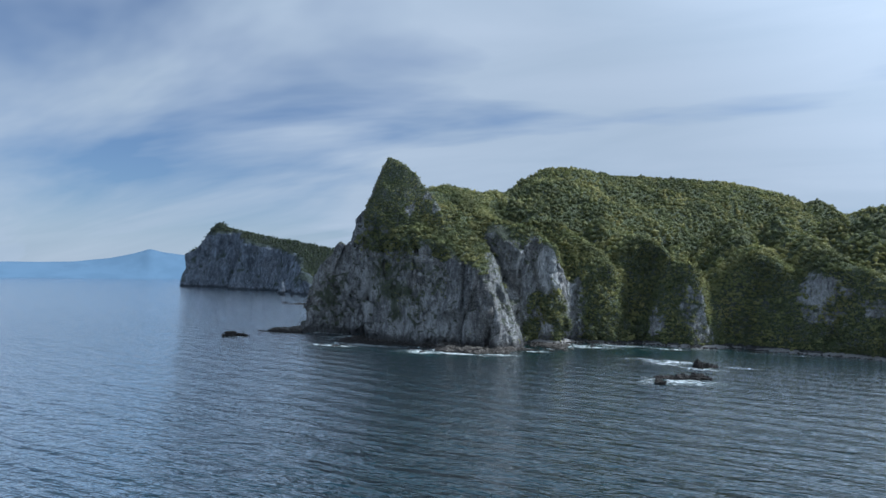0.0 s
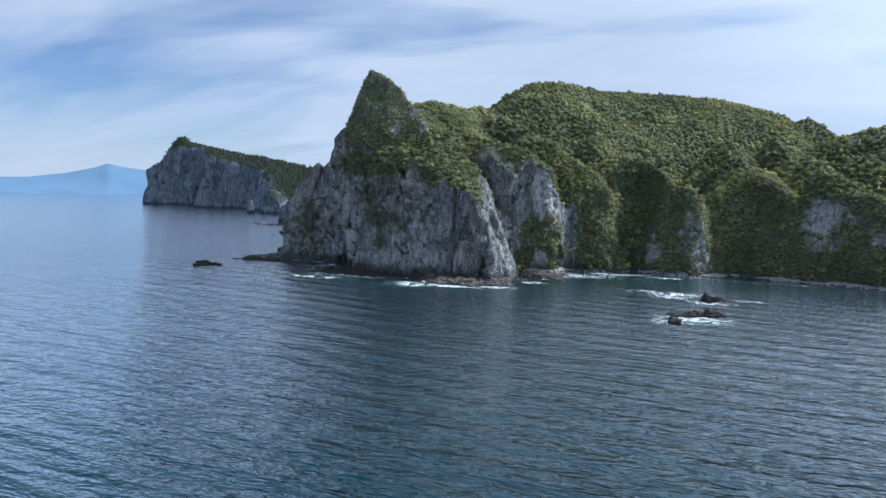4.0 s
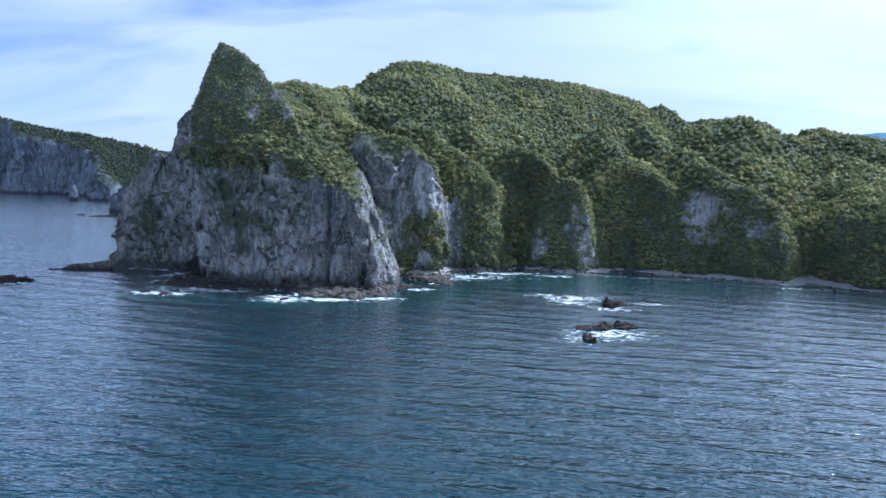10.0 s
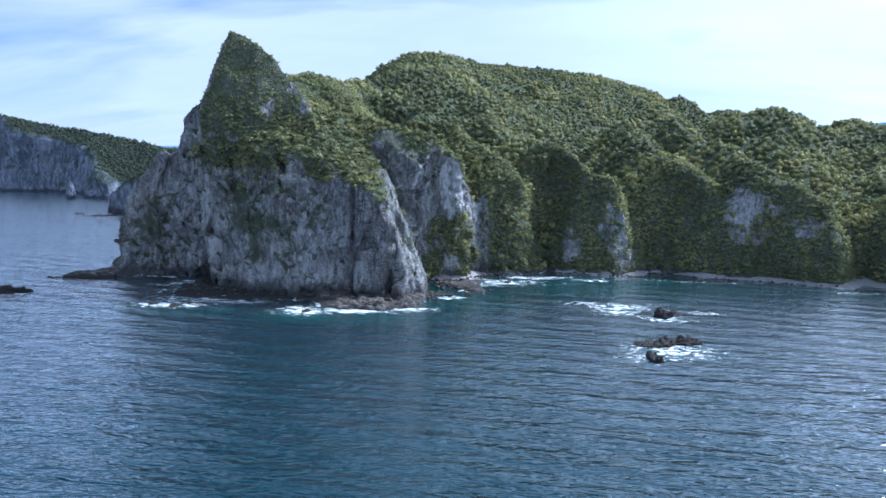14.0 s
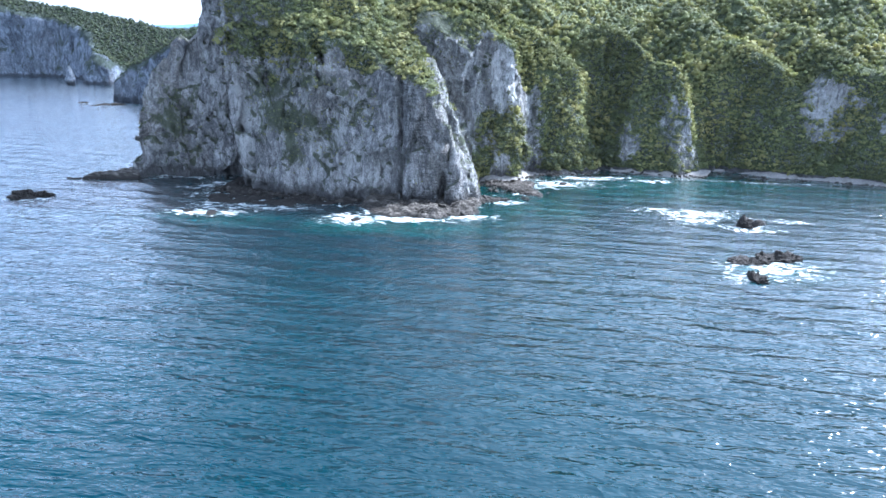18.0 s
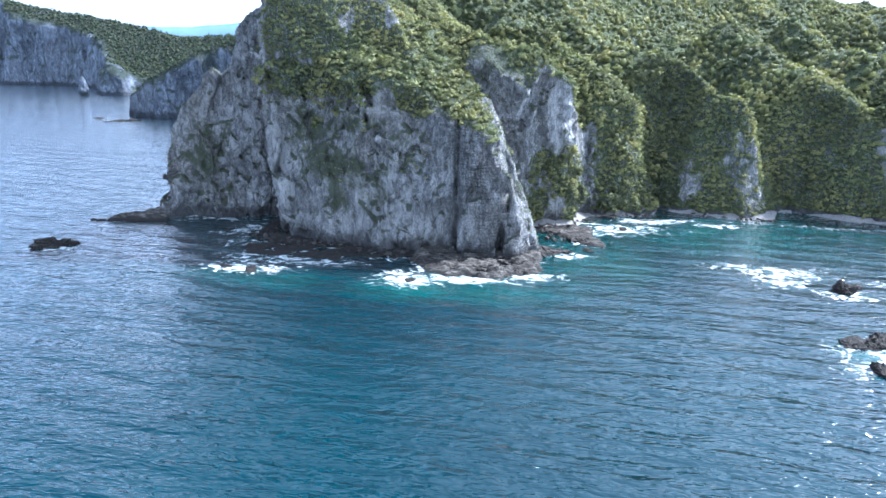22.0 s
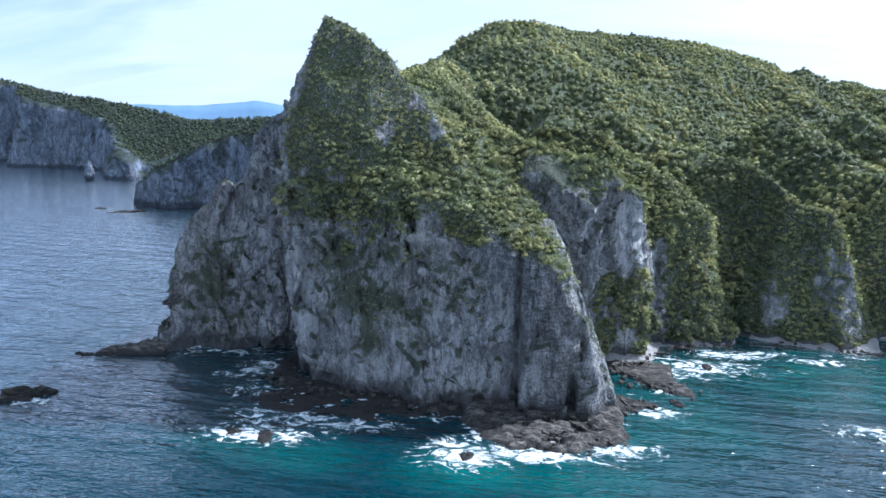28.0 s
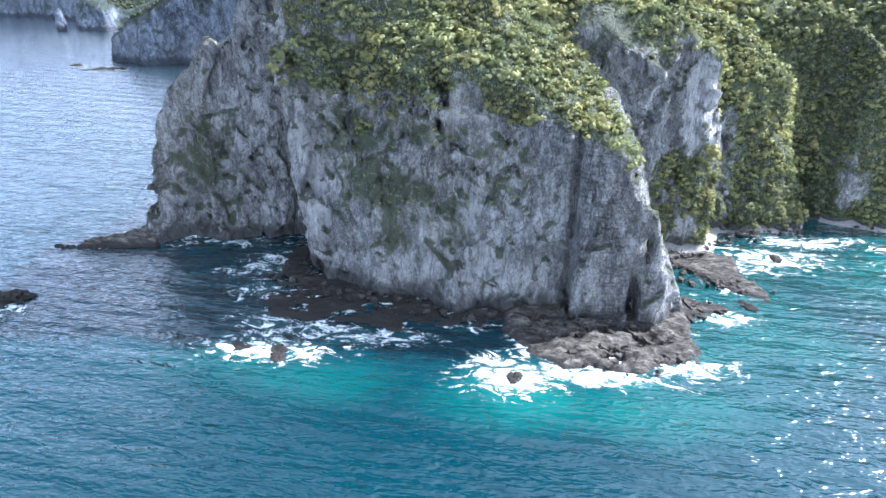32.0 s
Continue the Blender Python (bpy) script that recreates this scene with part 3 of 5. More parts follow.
def facets(x, y, z, size, seed):
    """Relief of broken plane faces: each cell of rock has a tilted face of its own."""
    u, v, w = x / size[0] + seed, y / size[1] + seed * 2, z / size[2] + seed * 3
    iu, iv, iw = [np.floor(a).astype(np.int64) for a in (u, v, w)]
    best = np.full(x.shape, 9.0, np.float32)
    out = np.zeros(x.shape, np.float32)
    for a in (-1, 0, 1):
        for b in (-1, 0, 1):
            for c in (-1, 0, 1):
                i, j, k = (iu + a) & 63, (iv + b) & 63, (iw + c) & 63
                du = (iu + a + LATTICE[i, j, k] - u).astype(np.float32)
                dv = (iv + b + LATTICE[j, k, i] - v).astype(np.float32)
                dw = (iw + c + LATTICE[k, i, j] - w).astype(np.float32)
                q = du * du + dv * dv + dw * dw
                near = q < best
                best = np.where(near, q, best)
                tilt = (LATTICE[i, k, j] - 0.5) * du + (LATTICE[k, j, i] - 0.5) * dv + (LATTICE[j, i, k] - 0.5) * dw
                out = np.where(near, 1.6 * tilt + 0.7 * (LATTICE[(i + 31) & 63, j, k] - 0.5), out)
    return out


def headland_surface(x0, x1, y0, y1, z0, z1, step):
    gx, gy, gz = np.arange(x0, x1, step), np.arange(y0, y1, step), np.arange(z0, z1, step)
    X, Y = np.meshgrid(gx, gy, indexing="ij")
    wall = polygon_distance(X, Y, COAST)
    for _ in range(2):
        wall[1:-1, 1:-1] = (wall[1:-1, 1:-1] * 2 + wall[:-2, 1:-1] + wall[2:, 1:-1] + wall[1:-1, :-2] + wall[1:-1, 2:]) / 6
    lean = inset_rate(X, Y)
    top = top_height(X, Y)
    g0, g1 = np.gradient(top, step)
    top_k = 1 / np.sqrt(1 + g0 ** 2 + g1 ** 2)
    Z = gz[None, None, :]
    dw = (wall[:, :, None] + lean[:, :, None] * np.minimum(Z, 74) - 0.14 * np.maximum(Z - 78, 0)) / np.sqrt(1 + lean[:, :, None] ** 2)
    dw -= 0.3 * np.clip(13 - Z, 0, 13) / (1 + np.exp((X[:, :, None] + 243) / 5))
    dt = (Z - top[:, :, None]) * top_k[:, :, None]
    d = soft_max(dw, dt, 5.0).astype(np.float32)
    # the gully that parts the leaning fin from the pale buttress
    gully = np.minimum((X[:, :, None] + 45 + 0.38 * Z) * 0.93, 397 - Y[:, :, None] + 0 * Z)
    d = np.where((X < -20)[:, :, None], soft_max(d, gully, 3.0), d).astype(np.float32)
    dw = np.where((X < -20)[:, :, None], np.maximum(dw, gully), dw)
    band = np.argwhere(np.abs(d) < 11)
    i, j, k = band.T
    x, y, z = gx[i], gy[j], gz[k]
    on_wall = np.clip((dw[i, j, k] - dt[i, j, k]) / 6 + 0.5, 0, 1)
    wx, wy = x + 4 * vnoise(x / 19, y / 19, z / 30), y + 4 * vnoise(x / 17 + 9, y / 17, z / 30)
    fissure = 1 - 2 * np.abs(vnoise(wx / 17, wy / 17, z / 95))
    wall_n = 2.3 * fissure + 1.5 * vnoise(wx / 7, wy / 7, z / 20 + 5) + 0.9 * vnoise(x / 2.8, y / 2.8, z / 3.1) + 2.6 * vnoise(x / 27, y / 27, z / 36 + 3) - 0.6
    bare = (on_wall > 0.05) & (x < 45) & (np.abs(d[i, j, k]) < 8)
    xb, yb, zb = wx[bare], wy[bare], z[bare]
    broken = 6.2 * facets(xb, yb, zb, (19, 19, 30), 0.37) + 3.6 * facets(x[bare], y[bare], zb, (5.5, 5.5, 9), 0.71)
    wall_n[bare] += broken
    fin = np.exp(-(((x + 56 + 0.3 * z) / 13) ** 2 + ((y - 352) / 16) ** 2)) * (z < 84)
    columns = 1.3 * vnoise(x / 2.3, y / 2.3, z / 45) + 1.0 * vnoise(x / 9, y / 9, z / 1.7) + 0.8 * vnoise(x / 5, y / 5, z / 14)
    wall_n = wall_n * (1 - 0.8 * fin) + fin * columns
    top_n = 2.2 * vnoise(x / 16, y / 16, z / 16) + 0.9 * vnoise(x / 6, y / 6, z / 6)
    d[i, j, k] -= (6.0 / (1 + np.exp(-(x + 76 + 0.13 * z) / 1.2)) * np.clip((78 - z) / 12, 0, 1) * (y < 380) * (x < -30)).astype(np.float32)
    d[i, j, k] += (on_wall * wall_n + (1 - on_wall) * top_n).astype(np.float32)
    # clefts and hollows
    cut = lambda c, r, depth: depth * bell(x, y, z, c, r)
    d[i, j, k] += (cut((-251, 388, 3), (4, 6, 6), 9) + cut((-193, 398, 20), (5, 9, 60), 5) + cut((-79, 348, 34), (1.8, 9, 40), 7) + cut((-57, 345, 7), (1.7, 10, 12), 12) + cut((-54, 348, 27), (1.5, 10, 9), 5) + cut((-141, 350, 20), (7, 7, 8), 4) + cut((-120, 347, 30), (9, 6, 5), 3) + cut((-151, 352, 57), (10, 6, 7), 2.5) + cut((-84, 394, 60), (4, 7, 60), 5)).astype(np.float32)
    v, q = surface_nets(d, (x0, y0, z0), step)
    ii = np.clip(((v[:, 0] - x0) / step).astype(int), 0, len(gx) - 1)
    jj = np.clip(((v[:, 1] - y0) / step).astype(int), 0, len(gy) - 1)
    kk = np.clip(((v[:, 2] - z0) / step).astype(int), 0, len(gz) - 1)
    topness = np.clip((dt[ii, jj, kk] - dw[ii, jj, kk]) / 5 + 0.5, 0, 1)
    return v, q, topness


def headland_cover(v, topness):
    """veg, pale and moss for points of the headland."""
    x, y, z = v.T
    patch = vnoise(x / 14, y / 14, z / 12)
    veg = topness.copy()
    veg *= 1 - 0.92 * (1 / (1 + np.exp((x + 187 - (z - 80) * 0.25) / 3)))  # bare west wing
    veg = np.maximum(veg, bell(x, y, z, (-150, 352, 84), (34, 14, 12)))
    line = 74 + 13 * patch + 11 * vnoise(x / 6, y / 6, z / 9) - 4 * np.clip((x + 120) / 34, 0, 1)
    cap = np.clip((z - line) / 5 + 0.5, 0, 1) / (1 + np.exp(-(x + 180 + 9 * patch - (z - 80) * 0.18) / 3)) * (x < -70)
    veg = np.maximum(veg, cap * np.clip(1.0 + 1.3 * vnoise(x / 8 + 3, y / 8, z / 11) - 0.6 * (z > 118), 0, 1))
    wooded = 1 / (1 + np.exp(-(x + 6) / 2.5))
    veg = np.maximum(veg, wooded * (0.85 + 0.25 * patch))
    patch2 = 0.55 + 1.1 * np.abs(vnoise(x / 9 + 2, y / 9, z / 8))
    rock = bell(x, y, z, (82, 442, 38), (16, 14, 16)) + bell(x, y, z, (52, 446, 26), (8, 12, 16)) + 1.2 * bell(x, y, z, (176, 448, 45), (16, 16, 20)) + bell(x, y, z, (208, 432, 36), (16, 12, 9)) + bell(x, y, z, (96, 442, 12), (9, 10, 14))
    veg = np.clip(veg - 1.05 * rock * patch2 * wooded, 0, 1)
    low = bell(x, y, z, (-17, 408, 18), (11, 12, 26)) + 0.9 * bell(x, y, z, (-28, 405, 34), (9, 10, 10))
    veg = np.maximum(veg, np.clip(low + 0.35 * patch, 0, 1) * (x > -40) * (x < -2))
    veg *= 1 - np.clip(1.5 * bell(x, y, z, (-70, 401, 84), (13, 8, 22)), 0, 1)
    shrubs = bell(x, y, z, (-37, 410, 38), (8, 10, 8)) + bell(x, y, z, (-26, 407, 22), (7, 10, 13)) + bell(x, y, z, (-40, 404, 12), (8, 9, 9)) + bell(x, y, z, (-72, 361, 68), (4, 6, 6)) + bell(x, y, z, (-63, 357, 47), (3, 6, 8))
    veg = np.maximum(veg, np.clip(1.1 * shrubs + 0.5 * patch - 0.15, 0, 1) * (x > -80) * (x < -12))
    bald = bell(x, y, z, (-125, 373, 126), (5, 9, 7)) + bell(x, y, z, (-116, 374, 113), (4, 9, 6)) + bell(x, y, z, (-138, 366, 113), (4, 9, 7)) + bell(x, y, z, (-178, 384, 128), (6, 9, 20)) + 0.6 * bell(x, y, z, (-150, 368, 128), (3, 9, 6))
    veg = np.clip(veg - 1.2 * bald * np.clip(0.65 + 1.3 * vnoise(x / 5, y / 5, z / 7 + 4), 0, 1), 0, 1)
    veg[z < 3.0] = 0
    pale = 1.3 * bell(x, y, z, (-24, 409, 60), (10, 14, 32)) + 0.8 * bell(x, y, z, (-34, 406, 14), (10, 10, 12)) + 0.5 * bell(x, y, z, (176, 448, 46), (18, 20, 20)) + 0.2 * bell(x, y, z, (60, 446, 24), (9, 12, 14)) + 0.2 * bell(x, y, z, (82, 444, 40), (9, 12, 12)) + 0.6 * bell(x, y, z, (-180, 368, 45), (6, 12, 40)) + 0.6 * bell(x, y, z, (-112, 348, 17), (44, 12, 11)) + 0.5 * bell(x, y, z, (-176, 362, 40), (7, 10, 40)) + 0.6 * bell(x, y, z, (-112, 349, 36), (5, 9, 9)) + 0.5 * bell(x, y, z, (-138, 350, 33), (9, 9, 4)) + 0.55 * bell(x, y, z, (208, 432, 36), (16, 12, 9))
    moss = bell(x, y, z, (-158, 356, 60), (14, 14, 12)) + bell(x, y, z, (-121, 348, 29), (7, 10, 8)) + bell(x, y, z, (-141, 350, 22), (6, 10, 8)) + bell(x, y, z, (-131, 351, 63), (12, 10, 4)) + bell(x, y, z, (-140, 352, 42), (14, 10, 5)) + 0.7 * bell(x, y, z, (-100, 350, 52), (10, 10, 9)) + bell(x, y, z, (-66, 358, 52), (4, 8, 20)) + 0.9 * bell(x, y, z, (-238, 394, 34), (12, 14, 16)) + 0.7 * bell(x, y, z, (-150, 352, 40), (16, 12, 10)) + 0.8 * bell(x, y, z, (-66, 410, 84), (10, 12, 12))
    return veg, np.clip(pale, 0, 1), np.clip(moss, 0, 1)


HV, HQ, HT = headland_surface(-300, 345, 334, 500, -5, 170, 1.1)
HVEG, HPALE, HMOSS = headland_cover(HV, HT)
headland = tagged(new("headland"), "steep grey rock headland with a pointed wooded peak above the sea", "cliff")


def build_headland():
    cx = HV[HQ][:, :, 0].mean(1)
    cy = HV[HQ][:, :, 1].mean(1)
    zone = np.full(len(HQ), 3)
    zone[cx < -183] = 0
    zone[(cx >= -183) & (cx < -61)] = 1
    zone[(cx >= -61) & (cx < -36) & (cy < 388)] = 2
    zone[(cx > -8)] = 4
    zone[(cx > 33)] = 5
    zone[(cx > 106)] = 6
    zone[(cx > 160)] = 7
    zone[(cx > 236)] = 8
    zone[(cx >= -183) & (cx < -61) & (cy > 400)] = 3
    names = [("rock_wing", "bare grey rock ridge with a sea cave at its foot"), ("main_buttress", "broad grey rock wall stained with moss"),
             ("rock_fin", "layered columnar rock fin"), ("pale_buttress", "pale sunlit rock buttress with shrubs"),
             ("wooded_buttress", "rounded buttress covered with trees"), ("wooded_buttress", "wooded buttress with a bare rock face"),
             ("wooded_slope", "shaded wooded slope"), ("wooded_buttress", "wooded buttress with a large pale rock scar"), ("wooded_slope", "")]
    hx, hy, hz = HV.T
    ribbed = np.exp(-(((hx + 57 + 0.3 * hz) / 13) ** 2 + ((hy - 352) / 18) ** 2)) * (hz < 84)
    for z, (name, label) in enumerate(names):
        f = HQ[zone == z]
        if len(f) == 0:
            continue
        v, f, a = used_only(HV, f, {"veg": HVEG, "pale": HPALE, "moss": HMOSS, "fin": ribbed})
        part(name, mesh_from(name, v, f, True, a), ROCK, headland, label)


build_headland()


def height_mesh(name, gx, gy, height, mat, cut=None, attrs=None):
    X, Y = np.meshgrid(gx, gy, indexing="ij")
    Z = height(X, Y)
    v = np.stack([X.ravel(), Y.ravel(), Z.ravel()], 1)
    ids = np.arange(X.size).reshape(X.shape)
    f = np.stack([ids[:-1, :-1], ids[1:, :-1], ids[1:, 1:], ids[:-1, 1:]], -1).reshape(-1, 4)
    if cut is not None:
        f = f[Z.ravel()[f].max(1) > cut]
    a = attrs(X, Y, Z) if attrs else {}
    a = {k: w.ravel() for k, w in a.items()}
    v, f, a = used_only(v, f, a)
    return mesh_from(name, v, f, True, a)


def hill_height(X, Y):
    shore = polygon_distance(X, Y, COAST)
    far = np.clip((Y - 500) / 60, 0, 1) * np.clip((X + 175) / 80, 0.12, 1)
    far = far * np.clip((800 + 0.75 * np.clip(X + 140, 0, 420) - Y) / 110, 0.22, 1)
    chan = ridge_height(X, Y, [(100, 480, 0), (45, 610, 0), (-15, 740, 0)], 1.0, 1.0)
    h = top_height(X, Y) - 15 * np.exp(-(chan / 26) ** 2) * far + far * (26 * fbm2(X * 1.25, Y * 0.75, 85, 3, 2.0) + 10 * fbm2(X, Y, 34, 3, 3.0)) + 1.5 * fbm2(X, Y, 18, 2, 5.0)
    return np.minimum(h, -shore * 1.6 - 2)


hillside = tagged(part("hillside", height_mesh("hillside", np.arange(-330, 800, 6.0), np.concatenate([np.arange(495, 700, 4.0), np.arange(700, 1200, 9.0)]), hill_height, ROCK,
                                               -2, lambda X, Y, Z: {"veg": np.ones_like(X), "pale": np.zeros_like(X), "moss": np.zeros_like(X)}), ROCK),
                  "long green hill covered by dense broadleaf forest", "hill", kind="structure")


# ---------------------------------------------------------------- farther headlands
def far_landform(bounds, step, outline, ridges, lean, amp, size):
    x0, x1, y0, y1, z0, z1 = bounds
    gx, gy, gz = np.arange(x0, x1, step), np.arange(y0, y1, step), np.arange(z0, z1, step)
    X, Y = np.meshgrid(gx, gy, indexing="ij")
    wall = polygon_distance(X, Y, outline)
    top = np.full(X.shape, -60.0)
    for line, slope, r in ridges:
        top = soft_max(top, ridge_height(X, Y, line, slope, r), 10.0)
    g0, g1 = np.gradient(top, step)
    Z = gz[None, None, :]
    dw = wall[:, :, None] + lean * np.minimum(Z, 90)
    dt = (Z - top[:, :, None]) / np.sqrt(1 + g0 ** 2 + g1 ** 2)[:, :, None]
    d = soft_max(dw, dt, size * 0.4)
    i, j, k = np.argwhere(np.abs(d) < amp * 4).T
    x, y, z = gx[i], gy[j], gz[k]
    on_wall = np.clip((dw[i, j, k] - dt[i, j, k]) / size + 0.5, 0, 1)
    n = (1 - 2 * np.abs(vnoise(x / size / 2, y / size / 2, z / size / 7))) + 0.9 * vnoise(x / size, y / size, z / size / 2.5) + 0.5 * vnoise(x / size * 2.2, y / size * 2.2, z / size * 1.6)
    d[i, j, k] += amp * n * (0.2 + 0.8 * on_wall)
    v, q = surface_nets(d, (x0, y0, z0), step)
    ii, jj, kk = [np.clip(((v[:, a] - o) / step).astype(int), 0, len(g) - 1) for a, (o, g) in enumerate(((x0, gx), (y0, gy), (z0, gz)))]
    topness = np.clip((dt[ii, jj, kk] - dw[ii, jj, kk]) / size + 0.5, 0, 1)
    return v, q, topness


MV, MQ, MT = far_landform((-620, -330, 815, 1060, -6, 150), 3.0,
                          [(-596, 850), (-575, 841), (-535, 838), (-500, 842), (-440, 850), (-390, 840), (-335, 850), (-335, 1060), (-585, 1060), (-600, 940), (-606, 880)],
                          [([(-590, 856, 30), (-556, 862, 56), (-503, 868, 82), (-456, 880, 100), (-400, 900, 112)], 0.8, 6), ([(-560, 1000, 60), (-480, 1000, 90)], 0.6, 15)], 0.14, 5.0, 13.0)
MID_LAND = (MV, MQ, {"veg": np.clip(MT * 2.2 - 1.2, 0, 1), "pale": np.zeros(len(MV)), "moss": np.full(len(MV), 0.2)})

FAR_OUTLINE = [(-1625, 1510), (-1590, 1500), (-1450, 1497), (-1346, 1480), (-1290, 1420), (-1245, 1350), (-1195, 1335), (-1080, 1340), (-980, 1300), (-905, 1230),
               (-865, 1160), (-840, 1148), (-805, 1146), (-780, 1175), (-720, 1190), (-640, 1130), (-570, 1050), (-390, 1050), (-390, 1900), (-1560, 1900), (-1620, 1600)]
FAR_RIDGES = [([(-1615, 1530, 15), (-1580, 1535, 62), (-1540, 1545, 125), (-1508, 1552, 178), (-1486, 1557, 224), (-1470, 1558, 224), (-1446, 1556, 206)], 1.5, 8),
              ([(-1430, 1550, 198), (-1350, 1520, 186), (-1270, 1440, 178), (-1210, 1410, 171), (-1090, 1425, 150), (-1000, 1410, 138), (-900, 1400, 118), (-800, 1360, 100), (-500, 1340, 115)], 0.5, 10),
              ([(-1090, 1430, 135), (-1000, 1350, 84), (-900, 1230, 62), (-846, 1168, 58), (-815, 1160, 40)], 0.6, 12),
              ([(-800, 1400, 100), (-700, 1250, 70), (-560, 1120, 85)], 0.5, 20)]
FV, FQ, FT = far_landform((-1660, -395, 1110, 1760, -10, 240), 5.0, FAR_OUTLINE, FAR_RIDGES, 0.2, 10.0, 26.0)
FAR_LAND = (FV, FQ, {"veg": np.clip(FT * 2.2 - 1.2, 0, 1), "pale": 0.10 * (vnoise(FV[:, 0] / 40, FV[:, 1] / 40, FV[:, 2] / 200) > 0.2), "moss": np.full(len(FV), 0.1)})


def split_parts(name, label, category, v, q, attrs, zone, names, mat):
    """One thing whose mesh is cut into named parts by a zone number for each face."""
    top = tagged(new(name), label, category)
    mid = v[q].mean(1)
    z = zone(mid[:, 0], mid[:, 1], mid[:, 2])
    for k, nm in enumerate(names):
        f = q[z == k]
        if len(f):
            vv, ff, aa = used_only(v, f, attrs)
            part(nm, mesh_from(nm, vv, ff, True, aa), mat, top)
    return top


def distant_range(name, base, heights, depth, mat, label, seed):
    """A far range of hills: a ridge along a line on the ground, falling off to both sides."""
    (ax, ay), (bx, by) = base
    n = 160
    s = np.linspace(0, 1, n)
    zs = np.interp(s, [h[0] for h in heights], [h[1] for h in heights])
    zs = zs * (1 + 0.05 * fbm2(s * 40, s * 0, 3.0, 3, seed))
    ux, uy = -(by - ay), bx - ax
    l = math.hypot(ux, uy)
    ux, uy = ux / l, uy / l
    rows = []
    for off, k in ((-1.0, 0.0), (-0.55, 0.35), (-0.25, 0.72), (0.0, 1.0), (1.0, 0.0)):
        wob = 1 + 0.25 * fbm2(s * 60, s * 0 + off * 9, 4.0, 3, seed + 3) * (1 if 0 < k < 1 else 0)
        rows.append(np.stack([ax + s * (bx - ax) + ux * off * depth, ay + s * (by - ay) + uy * off * depth, zs * k * wob - 1.0], 1))
    v = np.concatenate(rows)
    ids = np.arange(len(v)).reshape(5, n)
    f = np.stack([ids[:-1, :-1], ids[:-1, 1:], ids[1:, 1:], ids[1:, :-1]], -1).reshape(-1, 4)
    tagged(part(name, mesh_from(name, v, f), mat), label, "mountain", kind="structure")


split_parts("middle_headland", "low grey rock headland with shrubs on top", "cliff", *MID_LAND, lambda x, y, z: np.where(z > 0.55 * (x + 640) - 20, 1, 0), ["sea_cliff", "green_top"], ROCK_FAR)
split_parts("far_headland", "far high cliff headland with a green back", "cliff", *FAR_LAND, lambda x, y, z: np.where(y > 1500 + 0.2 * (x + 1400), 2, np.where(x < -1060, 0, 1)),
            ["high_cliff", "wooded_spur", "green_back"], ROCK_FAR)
# the blue of the hazy air is mixed into these base colours
HAZE_A = far_material("hazy_distant_woods", (0.10, 0.165, 0.245), (0.11, 0.18, 0.265))
HAZE_B = far_material("hazy_hill_woods", (0.08, 0.15, 0.20), (0.09, 0.17, 0.22))
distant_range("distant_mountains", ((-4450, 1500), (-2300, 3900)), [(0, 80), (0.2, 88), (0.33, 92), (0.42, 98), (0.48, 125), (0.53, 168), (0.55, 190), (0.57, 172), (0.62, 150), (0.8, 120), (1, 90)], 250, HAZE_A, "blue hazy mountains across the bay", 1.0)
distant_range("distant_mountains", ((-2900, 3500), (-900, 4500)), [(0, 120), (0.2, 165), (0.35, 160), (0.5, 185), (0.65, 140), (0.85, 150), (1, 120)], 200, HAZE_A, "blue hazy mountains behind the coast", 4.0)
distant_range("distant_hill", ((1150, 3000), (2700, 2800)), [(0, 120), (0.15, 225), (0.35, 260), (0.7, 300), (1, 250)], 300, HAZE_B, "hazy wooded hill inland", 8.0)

# ---------------------------------------------------------------- shore: shelves, beach, sea
PLATFORM = [(-100, 334), (-92, 322), (-80, 313), (-68, 315), (-57, 315), (-46, 319), (-35, 328), (-37, 338), (-40, 352), (-60, 356), (-100, 352)]
SHELF_LOW = [(-101, 352), (-101, 336), (-120, 333), (-136, 327), (-150, 331), (-160, 327), (-176, 331), (-194, 334), (-190, 345), (-178, 350), (-192, 362), (-196, 380), (-186, 396), (-175, 370), (-150, 356)]
SPIT_WEST = [(-292, 373), (-280, 375), (-268, 377), (-258, 380), (-258, 392), (-270, 390), (-281, 379)]
SPIT_EAST = [(-40, 398), (-26, 385), (-16, 372), (-4, 368), (-3, 374), (-10, 388), (-8, 402), (-20, 410), (-38, 408)]
SPIT_MID = [(-40, 352), (-30, 352), (-20, 356), (-22, 362), (-34, 366), (-44, 366)]


